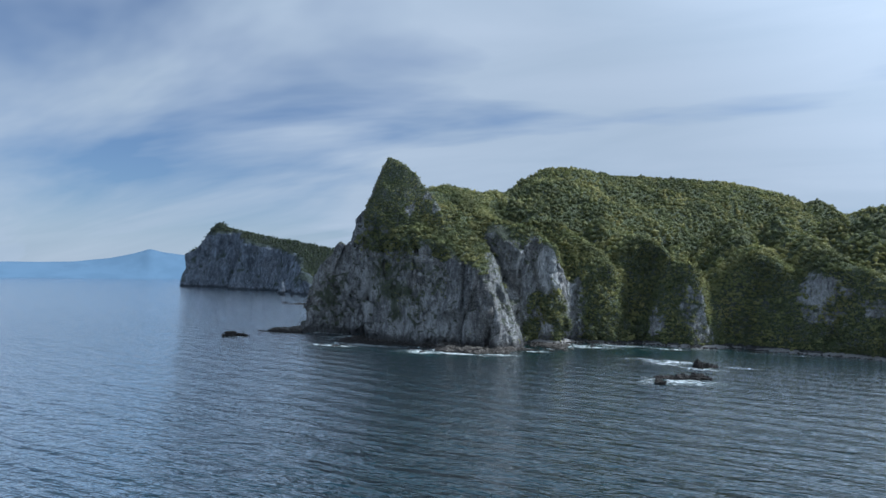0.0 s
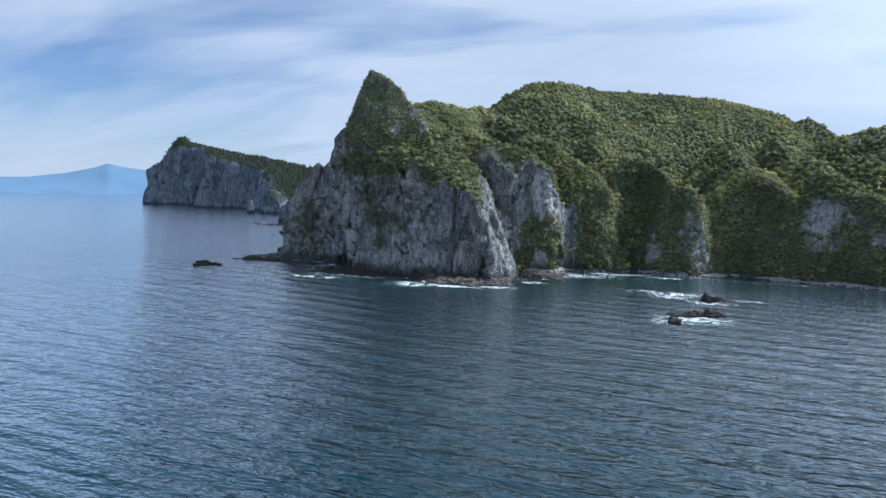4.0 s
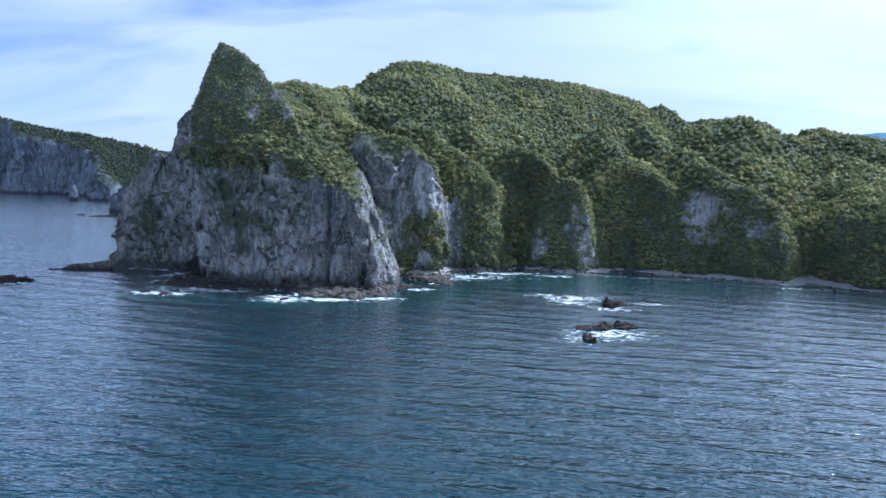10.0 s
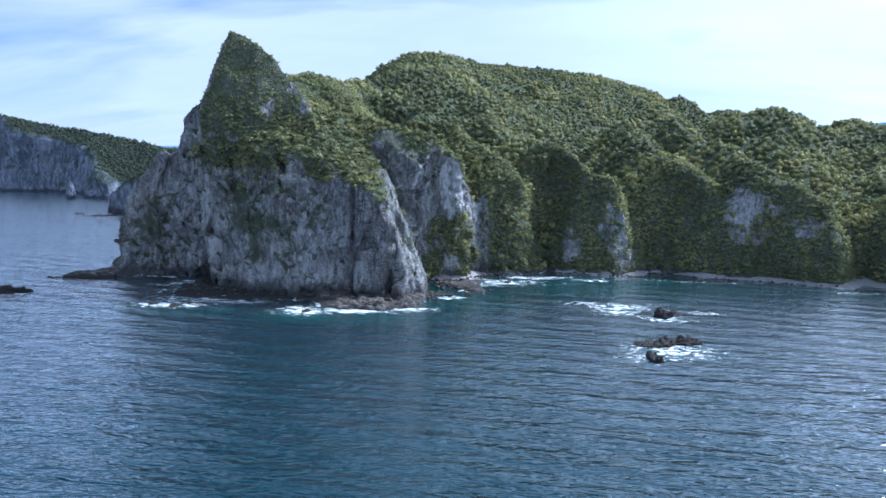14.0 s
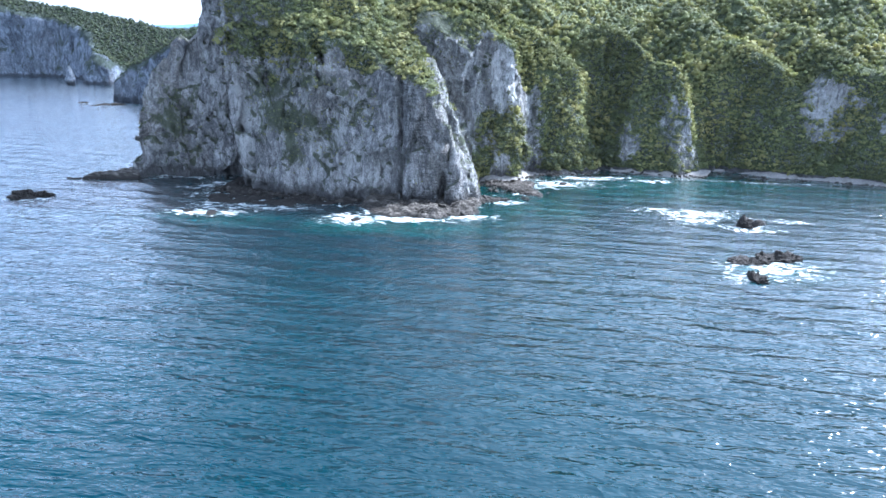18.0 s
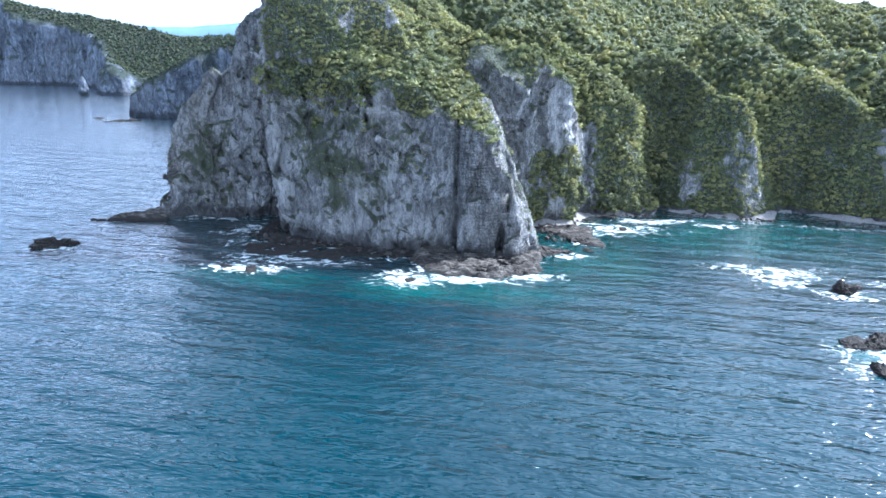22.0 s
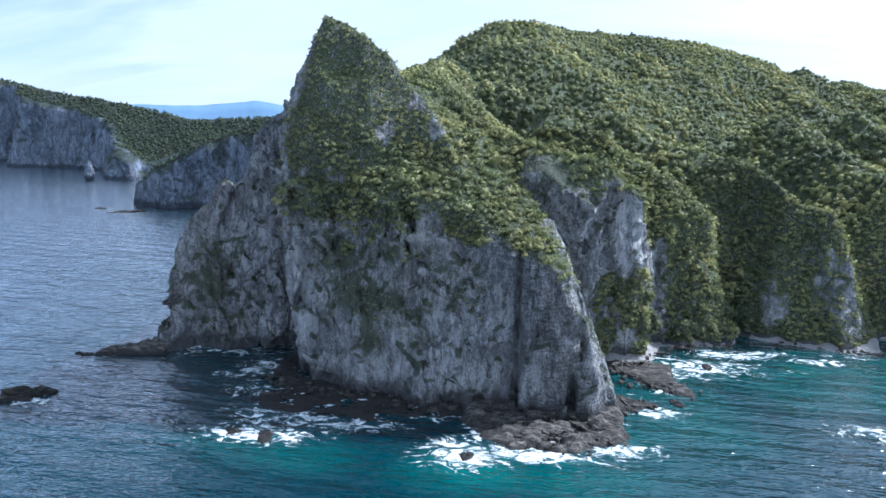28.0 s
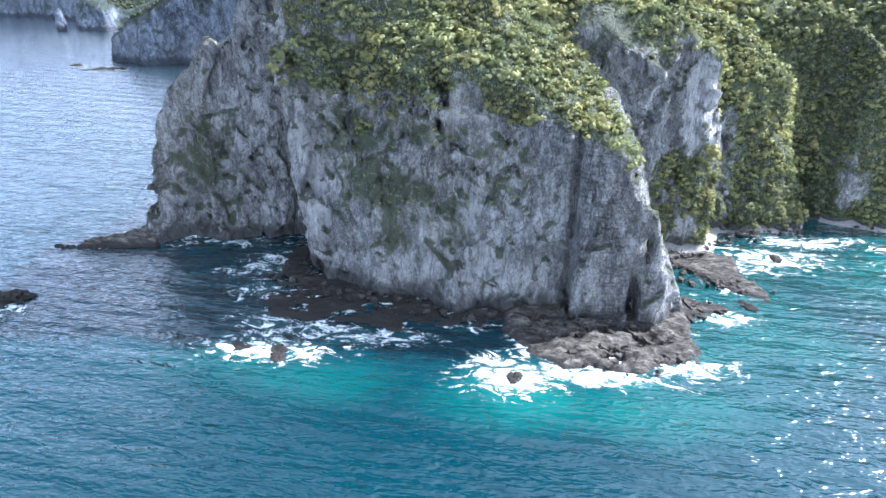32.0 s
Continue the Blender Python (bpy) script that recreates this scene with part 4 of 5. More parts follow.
def shelf(name, outline, rise, rough, wet, label, margin=6, lift=0.0):
    xs, ys = [p[0] for p in outline], [p[1] for p in outline]

    def height(X, Y):
        d = polygon_distance(X, Y, outline) + 2.2 * fbm2(X, Y, 9, 3, 3.0)
        base = np.clip(-d * 0.55, -3, 1) * rise
        lay = fbm2(X + 0.4 * Y, (Y - 0.3 * X) * 1.9, 8, 4, 11.0)
        steps = np.round(lay * 5) / 5 * 0.6 + lay * 0.4 + 0.3 * fbm2(X * 0.5, Y * 1.6, 2.2, 3, 8.0) - 0.3 * np.abs(fbm2(X, Y, 7, 2, 18.0)) + 0.28 * np.abs(vnoise(X / 3.1 + Y / 8, Y / 1.3 - X / 6, X * 0))
        return base + rough * steps * np.clip(-d * 0.3 + 0.4, 0, 1) + lift * np.clip((Y - 336) / 16, 0, 1)

    def attrs(X, Y, Z):
        return {"wet": np.clip(wet + 0.6 * (1.6 - Z) + 0.5 * fbm2(X, Y, 9, 3, 9.0), 0, 1)}

    me = height_mesh(name, np.arange(min(xs) - margin, max(xs) + margin, 0.6), np.arange(min(ys) - margin, max(ys) + margin, 0.6), height, SHELF, -0.8, attrs)
    v = np.zeros(len(me.vertices) * 3, np.float32)
    me.vertices.foreach_get("co", v)
    v = v.reshape(-1, 3).astype(float)
    q = np.zeros(len(me.loops), np.int32)
    me.loops.foreach_get("vertex_index", q)
    wets = np.zeros(len(v), np.float32)
    me.attributes["wet"].data.foreach_get("value", wets)
    bpy.data.meshes.remove(me)
    n = 3 if max(xs) - min(xs) > 50 else 2
    step = (max(xs) - min(xs) + 1) / n
    return split_parts(name, label, "rock shelf", v, q.reshape(-1, 4), {"wet": wets}, lambda x, y, z: np.clip(((x + 3 * np.sin(y / 5) - min(xs)) / step).astype(int), 0, n - 1), ["rock_ledge"] * n, SHELF)


shelf("rock_platform", PLATFORM, 1.5, 3.4, 0.0, "layered brown rock platform at the cliff foot, washed by surf", lift=3.0)
shelf("rock_shelf", SHELF_LOW, 0.6, 2.6, 1.05, "dark wet rock shelf awash below the cliff")
shelf("rock_spit", SPIT_WEST, 4.2, 2.6, 0.9, "low dark rock spit running into the sea")
shelf("rock_spit", SPIT_EAST, 1.2, 1.6, 0.2, "low broken rocks between pale stones and surf")
shelf("rock_spit", SPIT_MID, 0.8, 1.4, 0.4, "low rocks awash beside the fin")


def beach_height(X, Y):
    d = polygon_distance(X, Y, COAST)
    return 1.7 - 0.5 * d + 0.35 * fbm2(X, Y, 5, 3, 6.0) - 6.0 * np.clip((-40 - X) / 6, 0, 1)


tagged(part("beach", height_mesh("beach", np.arange(-48, 345, 1.5), np.arange(340, 462, 1.5), beach_height, BEACH, -0.6), BEACH),
       "narrow beach of pale grey shingle under the cliffs", "beach", kind="structure")

FOAM = [  # centre, half lengths, strength
    (-180, 311, 19, 7, 0.95), (-183, 325, 12, 10, 0.7), (-150, 322, 12, 7, 0.8), (-134, 325, 14, 5, 0.7), (-112, 332, 10, 3, 0.6), (-96, 308, 14, 9, 0.95),
    (-70, 311, 22, 5, 1.0), (-42, 320, 12, 6, 0.95), (-24, 352, 12, 5, 0.85), (4, 404, 22, 9, 0.95), (26, 423, 18, 5, 0.8), (62, 420, 13, 4, 0.75),
    (-200, 372, 12, 12, 0.65), (-226, 390, 22, 5, 0.7), (-250, 384, 12, 4, 0.6)]
FOAM += [(78, 342, 20, 9, 0.85), (56, 348, 12, 5, 0.7), (-8, 396, 14, 7, 0.85), (44, 428, 14, 3, 0.75), (72, 330, 12, 10, 0.75), (95, 318, 13, 6, 0.85), (86, 263, 17, 9, 0.9), (74, 250, 12, 6, 0.85), (118, 334, 10, 4, 0.7), (-288, 323, 11, 5, 0.75), (-294, 374, 10, 3, 0.6),
         (50, 405, 8, 3, 0.5), (-196, 350, 10, 8, 0.7), (-212, 362, 8, 5, 0.6), (-165, 325, 10, 6, 0.75), (20, 408, 14, 6, 0.7), (95, 428, 25, 2.5, 0.6), (240, 402, 30, 2.5, 0.6), (150, 425, 30, 2.5, 0.6), (-615, 818, 20, 3, 0.5), (-580, 796, 30, 4, 0.6)]


def graded(stops):
    out = []
    for (a, b, step) in stops:
        out.append(np.arange(a, b, step))
    return np.concatenate(out + [[stops[-1][1]]])


def build_sea():
    gx = graded([(-7000, -1800, 400), (-1800, -700, 60), (-700, -320, 20), (-320, -200, 2.5), (-200, 120, 1.6), (120, 300, 4), (300, 1000, 50), (1000, 7000, 500)])
    gy = graded([(-3000, -200, 200), (-200, 200, 25), (200, 300, 3), (300, 410, 1.6), (410, 460, 2.5), (460, 900, 20), (900, 1800, 60), (1800, 8000, 400)])
    X, Y = np.meshgrid(gx, gy, indexing="ij")
    d = polygon_distance(X, Y, COAST)
    edge = d.copy()
    for o in (PLATFORM, SHELF_LOW, SPIT_WEST, SPIT_EAST, SPIT_MID):
        edge = np.minimum(edge, polygon_distance(X, Y, o))
    shallow = np.exp(-np.clip(edge, 0, None) / 22.0) * 0.8 / (1 + np.exp(-(X + 45) / 8))
    for cx, cy, rx, ry, k in ((-168, 299, 42, 13, 0.6), (-96, 298, 34, 15, 0.85), (-55, 300, 36, 16, 0.75), (-12, 345, 34, 26, 0.75), (60, 400, 120, 50, 0.6), (84, 262, 26, 18, 0.5), (30, 405, 60, 20, 0.85)):
        shallow = np.maximum(shallow, k * np.exp(-(((X - cx) / rx) ** 2 + ((Y - cy) / ry) ** 2)))
    shallow = np.clip(shallow * (1 + 0.5 * fbm2(X, Y, 30, 3, 6.0)), 0, 1)
    foam = 0.75 * np.exp(-np.clip(edge - 0.5, 0, None) / 2.6) * np.clip(0.45 + 1.2 * fbm2(X, Y, 22, 2, 4.0), 0, 1)
    for cx, cy, rx, ry, k in FOAM:
        foam = np.maximum(foam, 0.84 * k * np.exp(-(((X - cx) / rx / 1.25) ** 2 + ((Y - cy) / ry / 1.25) ** 2) ** 1.2))
    v = np.stack([X.ravel(), Y.ravel(), np.zeros(X.size)], 1)
    ids = np.arange(X.size).reshape(X.shape)
    f = np.stack([ids[:-1, :-1], ids[1:, :-1], ids[1:, 1:], ids[:-1, 1:]], -1).reshape(-1, 4)
    me = mesh_from("sea", v, f, True, {"shallow": shallow.ravel(), "foam": foam.ravel()})
    tagged(part("sea", me, SEA), "deep blue-green sea with wind waves and surf", "sea", kind="structure")


build_sea()


def ico(level):
    bm = bmesh.new()
    bmesh.ops.create_icosphere(bm, subdivisions=level, radius=1.0)
    v = np.array([w.co[:] for w in bm.verts])
    f = np.array([[w.index for w in g.verts] for g in bm.faces])
    bm.free()
    return v, f


ICO = {k: ico(k) for k in (1, 2, 5)}


def sea_rock(x, y, size, height, turn, seed, label="dark wet rock standing out of the surf"):
    v, f = ICO[5]
    v = v.copy()
    n = 0.35 * vnoise(v[:, 0] * 1.3 + seed, v[:, 1] * 1.3, v[:, 2] * 1.3) + 0.30 * np.abs(vnoise(v[:, 0] * 3 + seed, v[:, 1] * 3, v[:, 2] * 3)) + 0.2 * vnoise(v[:, 0] * 6, v[:, 1] * 6 + seed, v[:, 2] * 6) + 0.12 * vnoise(v[:, 0] * 13, v[:, 1] * 13 + seed, v[:, 2] * 13)
    v *= (1 + n)[:, None]
    crag = 0.5 + 0.8 * np.abs(vnoise(v[:, 0] * 2.1 + seed, v[:, 1] * 2.1, v[:, 2] * 0 + seed))
    v[:, 2] = np.where(v[:, 2] > 0, v[:, 2] * crag, v[:, 2] * 0.4)
    v *= np.array([size[0], size[1], height])
    c, s = math.cos(radians(turn)), math.sin(radians(turn))
    v = np.stack([v[:, 0] * c - v[:, 1] * s, v[:, 0] * s + v[:, 1] * c, v[:, 2]], 1)
    me = mesh_from("sea_rock", v, f, True, {"wet": np.full(len(v), 0.9)})
    ob = part("sea_rock", me, SHELF)
    ob.location = (x, y, -0.3)
    return tagged(ob, label, "rock", "rocks in the sea")


sea_rock(-290, 327, (9, 5), 4.0, 25, 1.0)
for i, (x, y, a, b, h) in enumerate([(92, 274, 8, 4, 3.6), (84, 270, 6, 3.5, 2.4), (76, 270, 6, 4, 1.6), (76, 249, 4.5, 3, 2.6), (98, 276, 3.5, 3, 2.0), (94, 323, 5, 4, 4.6), (101, 329, 4.5, 3, 2.0),
                                     (-95, 307, 3.2, 2.2, 0.9), (-172, 309, 5, 3.0, 0.7), (-186, 311, 4, 2.4, 0.6), (-296, 373, 3, 1.4, 1.3), (-302, 374, 2, 1.2, 1.0), (10, 405, 4, 2, 1.0), (-12, 362, 4, 2, 1.0)]):
    sea_rock(x, y, (a, b), h, 37 * i, 3.0 + i)
sea_rock(-622, 820, (7, 2.5), 2.0, 10, 30.0), sea_rock(-575, 799, (22, 4), 2.2, 20, 31.0)


def sea_stack():
    v, f = ICO[5]
    v = v.copy()
    up = (v[:, 2] + 1) / 2
    w = 1.0 - 0.55 * up ** 1.5
    n = 1 + 0.25 * vnoise(v[:, 0] * 2, v[:, 1] * 2, v[:, 2] * 3) + 0.12 * vnoise(v[:, 0] * 5, v[:, 1] * 5, v[:, 2] * 7)
    r = np.sqrt(np.clip(1 - v[:, 2] ** 2, 0, 1)) ** 0.4
    ang = np.arctan2(v[:, 1], v[:, 0])
    p = np.stack([np.cos(ang) * r * w * n * 9.5, np.sin(ang) * r * w * n * 8, up * 36 - 2], 1)
    me = mesh_from("sea_stack", p, f, True, {"veg": np.zeros(len(p)), "pale": np.full(len(p), 0.15), "moss": np.zeros(len(p))})
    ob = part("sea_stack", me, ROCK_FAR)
    ob.location = (-880, 1135, 0)
    tagged(ob, "slender pale rock pillar standing in the sea", "sea stack")


sea_stack()


def rubble(name, label, seed, count, spots, sizes):
    """Angular broken blocks lying on the shore, as one mass."""
    rs = np.random.RandomState(seed)
    cube = np.array([(a, b, e) for a in (-1, 1) for b in (-1, 1) for e in (-1, 1)], float)
    quads = np.array([(0, 1, 3, 2), (4, 6, 7, 5), (0, 4, 5, 1), (2, 3, 7, 6), (0, 2, 6, 4), (1, 5, 7, 3)])
    vs, fs, k = [], [], 0
    for _ in range(count):
        ax, ay, bx, by, wide, z = spots[rs.randint(len(spots))]
        s = rs.rand()
        x, y = ax + s * (bx - ax) + rs.normal() * wide, ay + s * (by - ay) + rs.normal() * wide
        r = rs.uniform(*sizes) * (1.8 if rs.rand() < 0.08 else 1.0)
        p = cube * rs.uniform(0.6, 1.0, (8, 3)) * np.array([r, r * rs.uniform(0.5, 0.9), r * rs.uniform(0.35, 0.7)])
        turn = np.array(Euler((rs.uniform(-0.4, 0.4), rs.uniform(-0.4, 0.4), rs.uniform(0, 6.3))).to_matrix())
        vs.append(p @ turn.T + np.array([x, y, z + r * 0.1]))
        fs.append(quads + k)
        k += 8
    v = np.concatenate(vs)
    me = mesh_from(name, v, np.concatenate(fs), False, {"wet": np.clip(0.8 - v[:, 2] * 0.25, 0, 1)})
    tagged(part(name, me, SHELF), label, "rocks", kind="stuff")


rubble("shore_rubble", "broken dark rock blocks along the cliff foot", 3, 520,
       [(-95, 337, -45, 335, 5, 2.0), (-85, 325, -45, 325, 5, 1.2), (-170, 352, -105, 341, 4, 1.0), (-190, 372, -176, 340, 5, 0.6), (-40, 396, -8, 374, 5, 0.8), (-42, 355, -26, 357, 3, 0.4)], (0.4, 1.5))
rubble("beach_boulders", "scattered grey boulders along the beach", 4, 330,
       [(-38, 397, 0, 424, 3, 1.2), (0, 426, 32, 434, 2.5, 1.0), (38, 440, 100, 433, 2.5, 1.0), (108, 444, 200, 420, 2.5, 1.0), (200, 420, 300, 378, 3, 1.0)], (0.3, 1.2))


# ---------------------------------------------------------------- trees
def crown_shape(leaves, seed, size, flat=0.85, level=1, boughs=11, spread=0.95, core=0.5):
    """A crown: an uneven core and many leaf sprays on the outside of rounded boughs; radius about 1. Gives points, faces and outward directions."""
    rs = np.random.RandomState(seed)
    v, f = ICO[level]
    n = 1 + 0.4 * vnoise(v[:, 0] * 1.6 + seed, v[:, 1] * 1.6, v[:, 2] * 1.6) + rs.uniform(-0.12, 0.12, len(v))
    vs, fs, ns, count = [v * n[:, None] * core], [f], [v], len(v)
    mid = rs.normal(size=(boughs, 3))
    mid[:, 2] = np.abs(mid[:, 2]) * 0.9 - 0.2
    mid *= (rs.uniform(0.35, spread, boughs) / np.linalg.norm(mid, axis=1))[:, None]
    reach = rs.uniform(0.22, 0.5, boughs)
    for k in range(leaves):
        b = k % boughs
        out = rs.normal(size=3) + mid[b] * 1.4 + np.array([0, 0, 0.3])
        out /= np.linalg.norm(out)
        c = mid[b] + out * reach[b] * rs.uniform(0.6, 1.25)
        d = out + rs.normal(size=3) * 0.5
        d /= np.linalg.norm(d)
        a = np.cross(d, rs.normal(size=3))
        a /= np.linalg.norm(a) + 1e-9
        e = np.cross(d, a)
        w, h = size * rs.uniform(0.6, 1.25), size * rs.uniform(0.6, 1.3)
        vs.append(np.array([c - a * w, c - e * h * 0.8 + d * 0.04, c + a * w * 0.9, c + e * h - d * 0.05]))
        ns.append(np.repeat((out * 0.7 + c * 0.5)[None], 4, 0))
        fs.append(np.array([[0, 1, 2], [0, 2, 3]]) + count)
        count += 4
    v, f, n = np.concatenate(vs), np.concatenate(fs), np.concatenate(ns)
    v[:, 2] *= flat
    return v, f, n / (np.linalg.norm(n, axis=1, keepdims=True) + 1e-9)


NEAR_CROWNS = [crown_shape(132, 10 + s, 0.165) for s in range(8)]
FAR_CROWNS = [crown_shape(40, 40 + s, 0.24, 0.85, 1, 7, 0.72, 0.64) for s in range(8)]
LOW_CROWNS = [crown_shape(56, 90 + s, 0.23, 0.85, 1, 8) for s in range(8)]
SCRUB = [crown_shape(16, 70 + s, 0.30, 0.8, 1, 4) for s in range(6)]


def scatter(v, q, weight, spacing, seed):
    """Points on a surface by area and weight, thinned to the spacing."""
    rs = np.random.RandomState(seed)
    c = v[q]
    n = np.cross(c[:, 2] - c[:, 0], c[:, 3] - c[:, 1]) / 2
    area = np.linalg.norm(n, axis=1)
    nz = n[:, 2] / np.maximum(area, 1e-9)
    w = area * weight[q].mean(1)
    total = int(w.sum() / spacing ** 2 * 2.2)
    pick = rs.choice(len(q), total, p=w / w.sum())
    k = rs.rand(total, 2)
    p = (c[pick, 0] * ((1 - k[:, :1]) * (1 - k[:, 1:])) + c[pick, 1] * (k[:, :1] * (1 - k[:, 1:])) + c[pick, 2] * k[:, :1] * k[:, 1:] + c[pick, 3] * (1 - k[:, :1]) * k[:, 1:])
    seen, keep = {}, []
    for i in range(total):
        cell = tuple((p[i] // spacing).astype(int))
        near = False
        for a in (-1, 0, 1):
            for b in (-1, 0, 1):
                for e in (-1, 0, 1):
                    for j in seen.get((cell[0] + a, cell[1] + b, cell[2] + e), ()):
                        if ((p[i] - p[j]) ** 2).sum() < spacing ** 2:
                            near = True
        if not near:
            seen.setdefault(cell, []).append(i)
            keep.append(i)
    keep = np.array(keep)
    return p[keep], nz[pick][keep], n[pick][keep] / np.maximum(area[pick][keep], 1e-9)[:, None]


def woods(name, pts, radii, tones, shapes, lift, label, seed, mat=None):
    """Many crowns as one mass."""
    rs = np.random.RandomState(seed)
    vs, fs, ts, ns, count = [], [], [], [], 0
    which = rs.randint(len(shapes), size=len(pts))
    for s, (v, f, n) in enumerate(shapes):
        ids = np.where(which == s)[0]
        if not len(ids):
            continue
        ang = rs.rand(len(ids)) * 2 * np.pi
        ca, sa = np.cos(ang)[:, None], np.sin(ang)[:, None]
        sq = rs.uniform(0.85, 1.25, (len(ids), 1))
        x = (v[None, :, 0] * ca - v[None, :, 1] * sa) * radii[ids, None]
        y = (v[None, :, 0] * sa + v[None, :, 1] * ca) * radii[ids, None]
        z = v[None, :, 2] * radii[ids, None] * sq
        p = np.stack([x + pts[ids, 0, None], y + pts[ids, 1, None], z + pts[ids, 2, None] + lift * radii[ids, None]], -1)
        vs.append(p.reshape(-1, 3))
        ns.append(np.stack([n[None, :, 0] * ca - n[None, :, 1] * sa, n[None, :, 0] * sa + n[None, :, 1] * ca, np.repeat(n[None, :, 2], len(ids), 0)], -1).reshape(-1, 3))
        fs.append((f[None] + (np.arange(len(ids)) * len(v))[:, None, None] + count).reshape(-1, 3))
        ts.append(np.repeat(tones[ids], len(v)))
        count += len(ids) * len(v)
    me = mesh_from(name, np.concatenate(vs), np.concatenate(fs), False, {"tone": np.concatenate(ts), "outward": np.concatenate(ns)})
    return tagged(part(name, me, mat or LEAF), label, "forest", kind="stuff")


def tone_of(p, seed, rs):
    t = 0.45 + 0.36 * vnoise(p[:, 0] / 38 + seed, p[:, 1] / 38, p[:, 2] / 38) + 0.34 * vnoise(p[:, 0] / 9, p[:, 1] / 9 + seed, p[:, 2] / 9) + rs.normal(size=len(p)) * 0.09
    return np.clip(t, 0, 1)


def tree_kind(seed, shape):
    """One tree: a leaning tapered trunk with limbs, and a crown."""
    rs = np.random.RandomState(seed)
    bm = bmesh.new()

    def limb(a, b, r0, r1):
        a, b = Vector(a), Vector(b)
        q = (b - a).to_track_quat("Z", "Y").to_matrix().to_4x4()
        bmesh.ops.create_cone(bm, cap_ends=True, segments=6, radius1=r0, radius2=r1, depth=(b - a).length, matrix=Matrix.Translation((a + b) / 2) @ q)

    limb((0, 0, -0.5), (0.05, 0.03, 0.4), 0.06, 0.03)
    for k in range(4):
        an = k * 1.6 + rs.rand()
        limb((0.03, 0.02, 0.0 + 0.08 * k), (0.4 * math.cos(an), 0.4 * math.sin(an), 0.35 + 0.08 * k), 0.03, 0.012)
    trunk = bpy.data.meshes.new("trunk")
    bm.to_mesh(trunk)
    bm.free()
    v, f, n = shape
    v = v + np.array([0.05, 0.03, 0.35])
    crown = mesh_from("crown", v, f, False, {"tone": np.full(len(v), 0.35 + 0.1 * (seed % 4)), "outward": n})
    ob = new("tree")
    part("trunk", trunk, BARK, ob)
    part("crown", crown, LEAF, ob)
    return ob


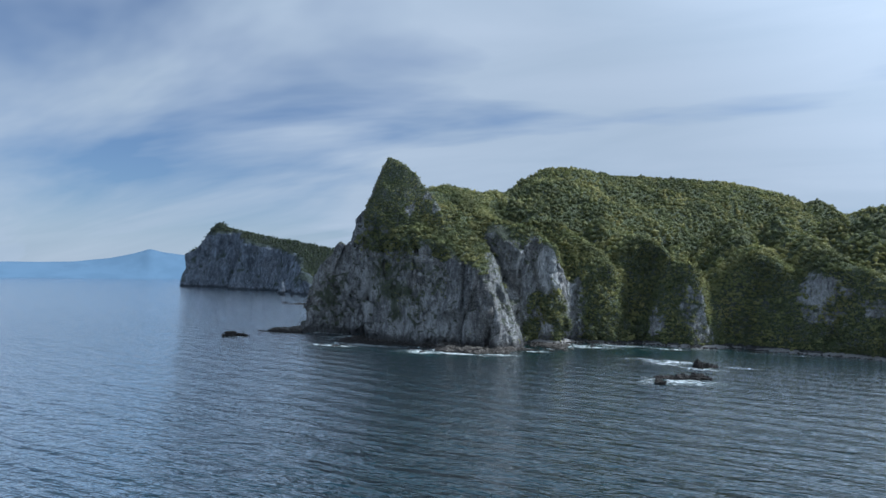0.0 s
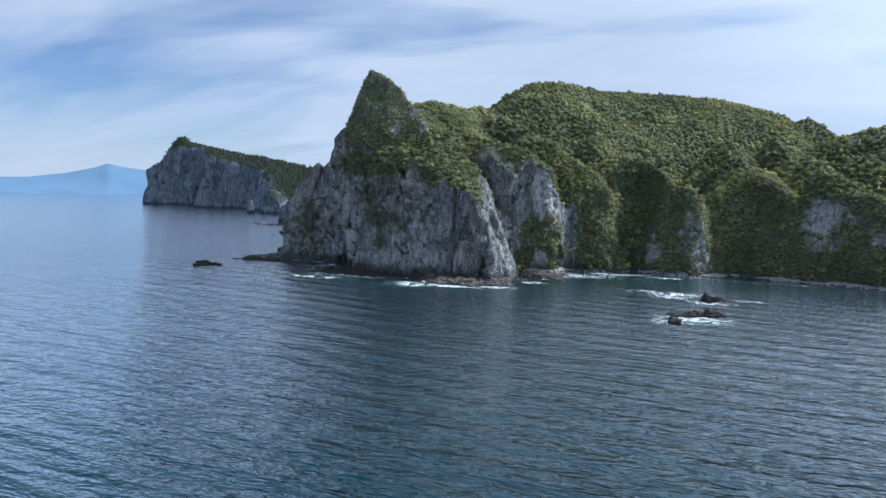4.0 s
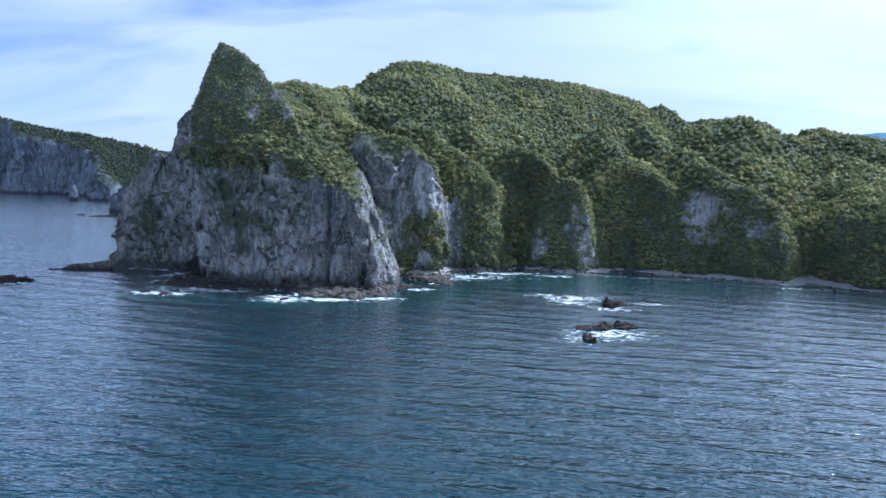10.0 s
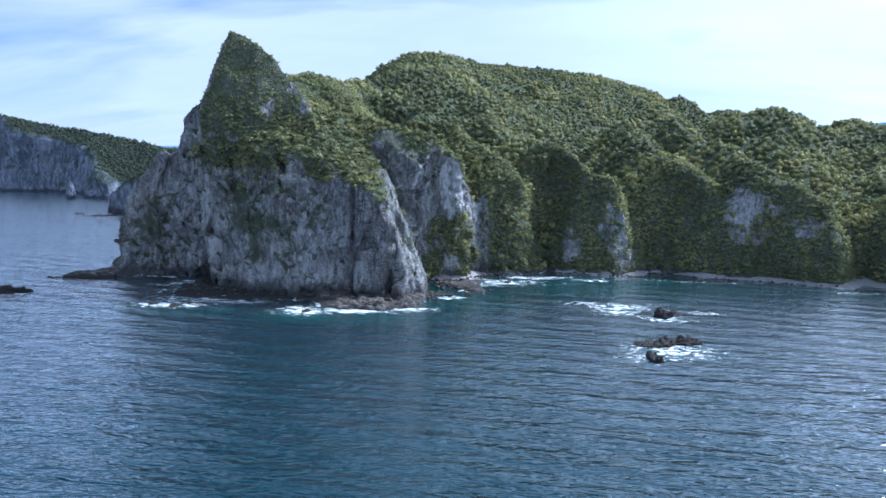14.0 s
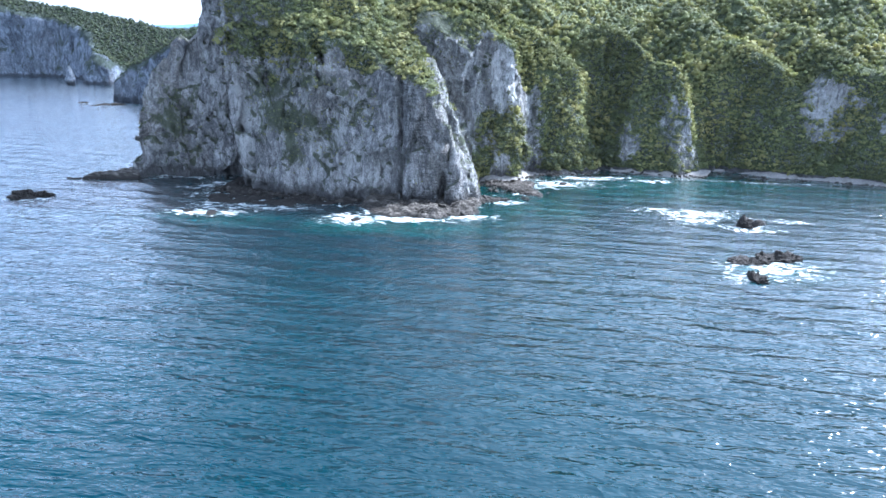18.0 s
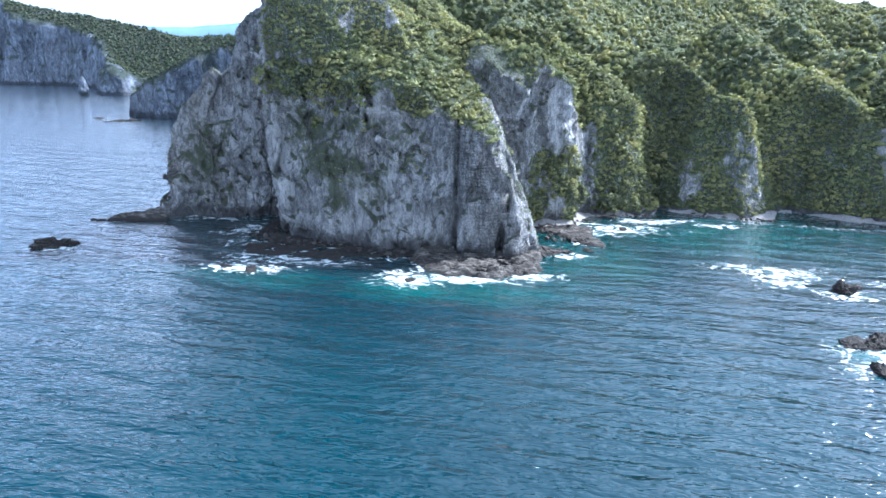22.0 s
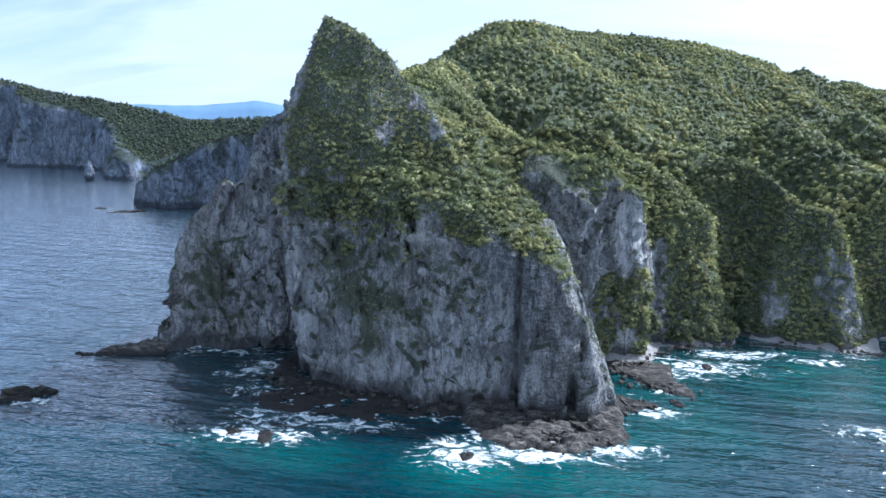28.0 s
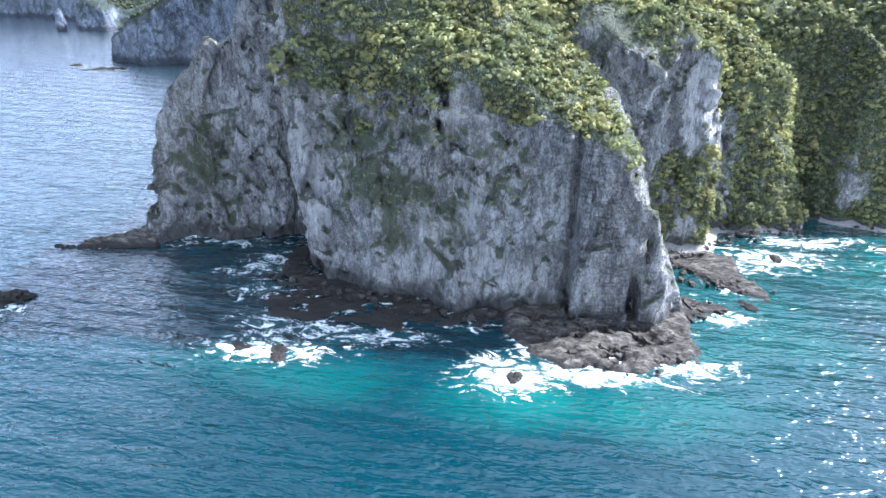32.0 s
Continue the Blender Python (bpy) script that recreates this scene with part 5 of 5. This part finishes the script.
def plant_headland():
    rs = np.random.RandomState(5)
    # larger crowns on the tops
    steep = lambda p, up: (up < 0.5) | ((p[:, 2] > 112) & (p[:, 1] < 410) & (p[:, 0] < -70))
    weight = np.clip(HVEG * 1.3 - 0.35, 0, 1)
    pts, nz, nrm = scatter(HV, HQ, weight, 2.1, 25)
    on = steep(pts, nz)
    pts, nrm = pts[on], nrm[on]
    radii = rs.uniform(1.2, 2.5, len(pts)) * np.where((pts[:, 1] < 410) & (pts[:, 0] < -70), np.clip(1.0 - (pts[:, 2] - 108) / 40, 0.55, 1.0), 1.0)
    pts = pts + nrm * (radii * 0.1)[:, None]
    woods("cliff_woods", pts, radii, tone_of(pts, 2.0, rs), LOW_CROWNS, 0.1, "low dense trees clinging to the cliffs", 7)
    pts, nz, nrm = scatter(HV, HQ, weight, 3.0, 21)
    on = ~steep(pts, nz)
    pts, nz, nrm = pts[on], nz[on], nrm[on]
    radii = rs.uniform(1.9, 3.4, len(pts)) * np.where(rs.rand(len(pts)) < 0.12, 1.3, 1.0)
    pts = pts + nrm * (radii * 0.1)[:, None]
    single = (pts[:, 0] > -175) & (pts[:, 0] < -70) & (pts[:, 1] < 408) & (pts[:, 2] > 70)
    ids = np.where(single)[0][:290]
    rest = np.ones(len(pts), bool)
    rest[ids] = False
    for part_of, shapes, seed in ((rest & (pts[:, 1] < 425), NEAR_CROWNS, 6), (rest & (pts[:, 1] >= 425), LOW_CROWNS, 16)):
        woods("headland_woods", pts[part_of], radii[part_of], tone_of(pts[part_of], 1.0, rs), shapes, 0.15, "dense broadleaf trees and shrubs on the headland", seed)
    kinds = [tagged(tree_kind(60 + k, NEAR_CROWNS[k]), "bushy broadleaf tree clinging to the steep slope", "tree", "trees above the cliff") for k in range(6)]
    for n, i in enumerate(ids):
        m = pose(*(pts[i] - np.array([0, 0, 0.35 * radii[i]])), 0, 0, rs.rand() * 360) @ Matrix.Scale(radii[i], 4)
        k = kinds[n % 6]
        if n < 6:
            k.matrix_basis = m
        else:
            c = copy_thing(k, m)
            c.scale = (radii[i],) * 3
    # low scrub between and on ledges
    pts, nz, nrm = scatter(HV, HQ, np.clip((1 - np.abs(HVEG - 0.4) * 2.2) * 0.8 * (HVEG > 0.1) + HMOSS * 0.3 * (HV[:, 2] > 8), 0, 1), 2.0, 22)
    radii = rs.uniform(0.5, 1.15, len(pts))
    woods("cliff_scrub", pts, radii, tone_of(pts, 4.0, rs), SCRUB, 0.2, "low scrub on the cliff ledges", 8)


def plant_hill():
    rs = np.random.RandomState(9)
    me = hillside.data
    v = np.zeros(len(me.vertices) * 3, np.float32)
    me.vertices.foreach_get("co", v)
    v = v.reshape(-1, 3).astype(float)
    q = np.zeros(len(me.loops), np.int32)
    me.loops.foreach_get("vertex_index", q)
    q = q.reshape(-1, 4)
    w = ((v[:, 0] > -200) & (v[:, 0] < 460) & (v[:, 1] < 860 + 0.75 * np.clip(v[:, 0] + 140, 0, 420)) & ((v[:, 0] > -185) | (v[:, 1] > 600))).astype(float)
    pts, nz, nrm = scatter(v, q, w, 4.9, 31)
    radii = rs.uniform(2.8, 4.9, len(pts)) * np.where(rs.rand(len(pts)) < 0.12, 1.3, 1.0)
    woods("hill_forest", pts, radii, np.clip(0.44 + (tone_of(pts, 7.0, rs) - 0.45) * 1.25, 0, 1), FAR_CROWNS, 0.1, "dense green forest canopy covering the hill", 10)
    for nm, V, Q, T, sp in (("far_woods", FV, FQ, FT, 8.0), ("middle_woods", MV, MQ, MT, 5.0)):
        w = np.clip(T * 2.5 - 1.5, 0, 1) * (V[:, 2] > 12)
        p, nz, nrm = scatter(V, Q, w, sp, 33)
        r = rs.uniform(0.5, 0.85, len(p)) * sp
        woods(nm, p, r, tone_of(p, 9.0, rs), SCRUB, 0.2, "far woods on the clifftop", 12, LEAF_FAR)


plant_headland()
plant_hill()
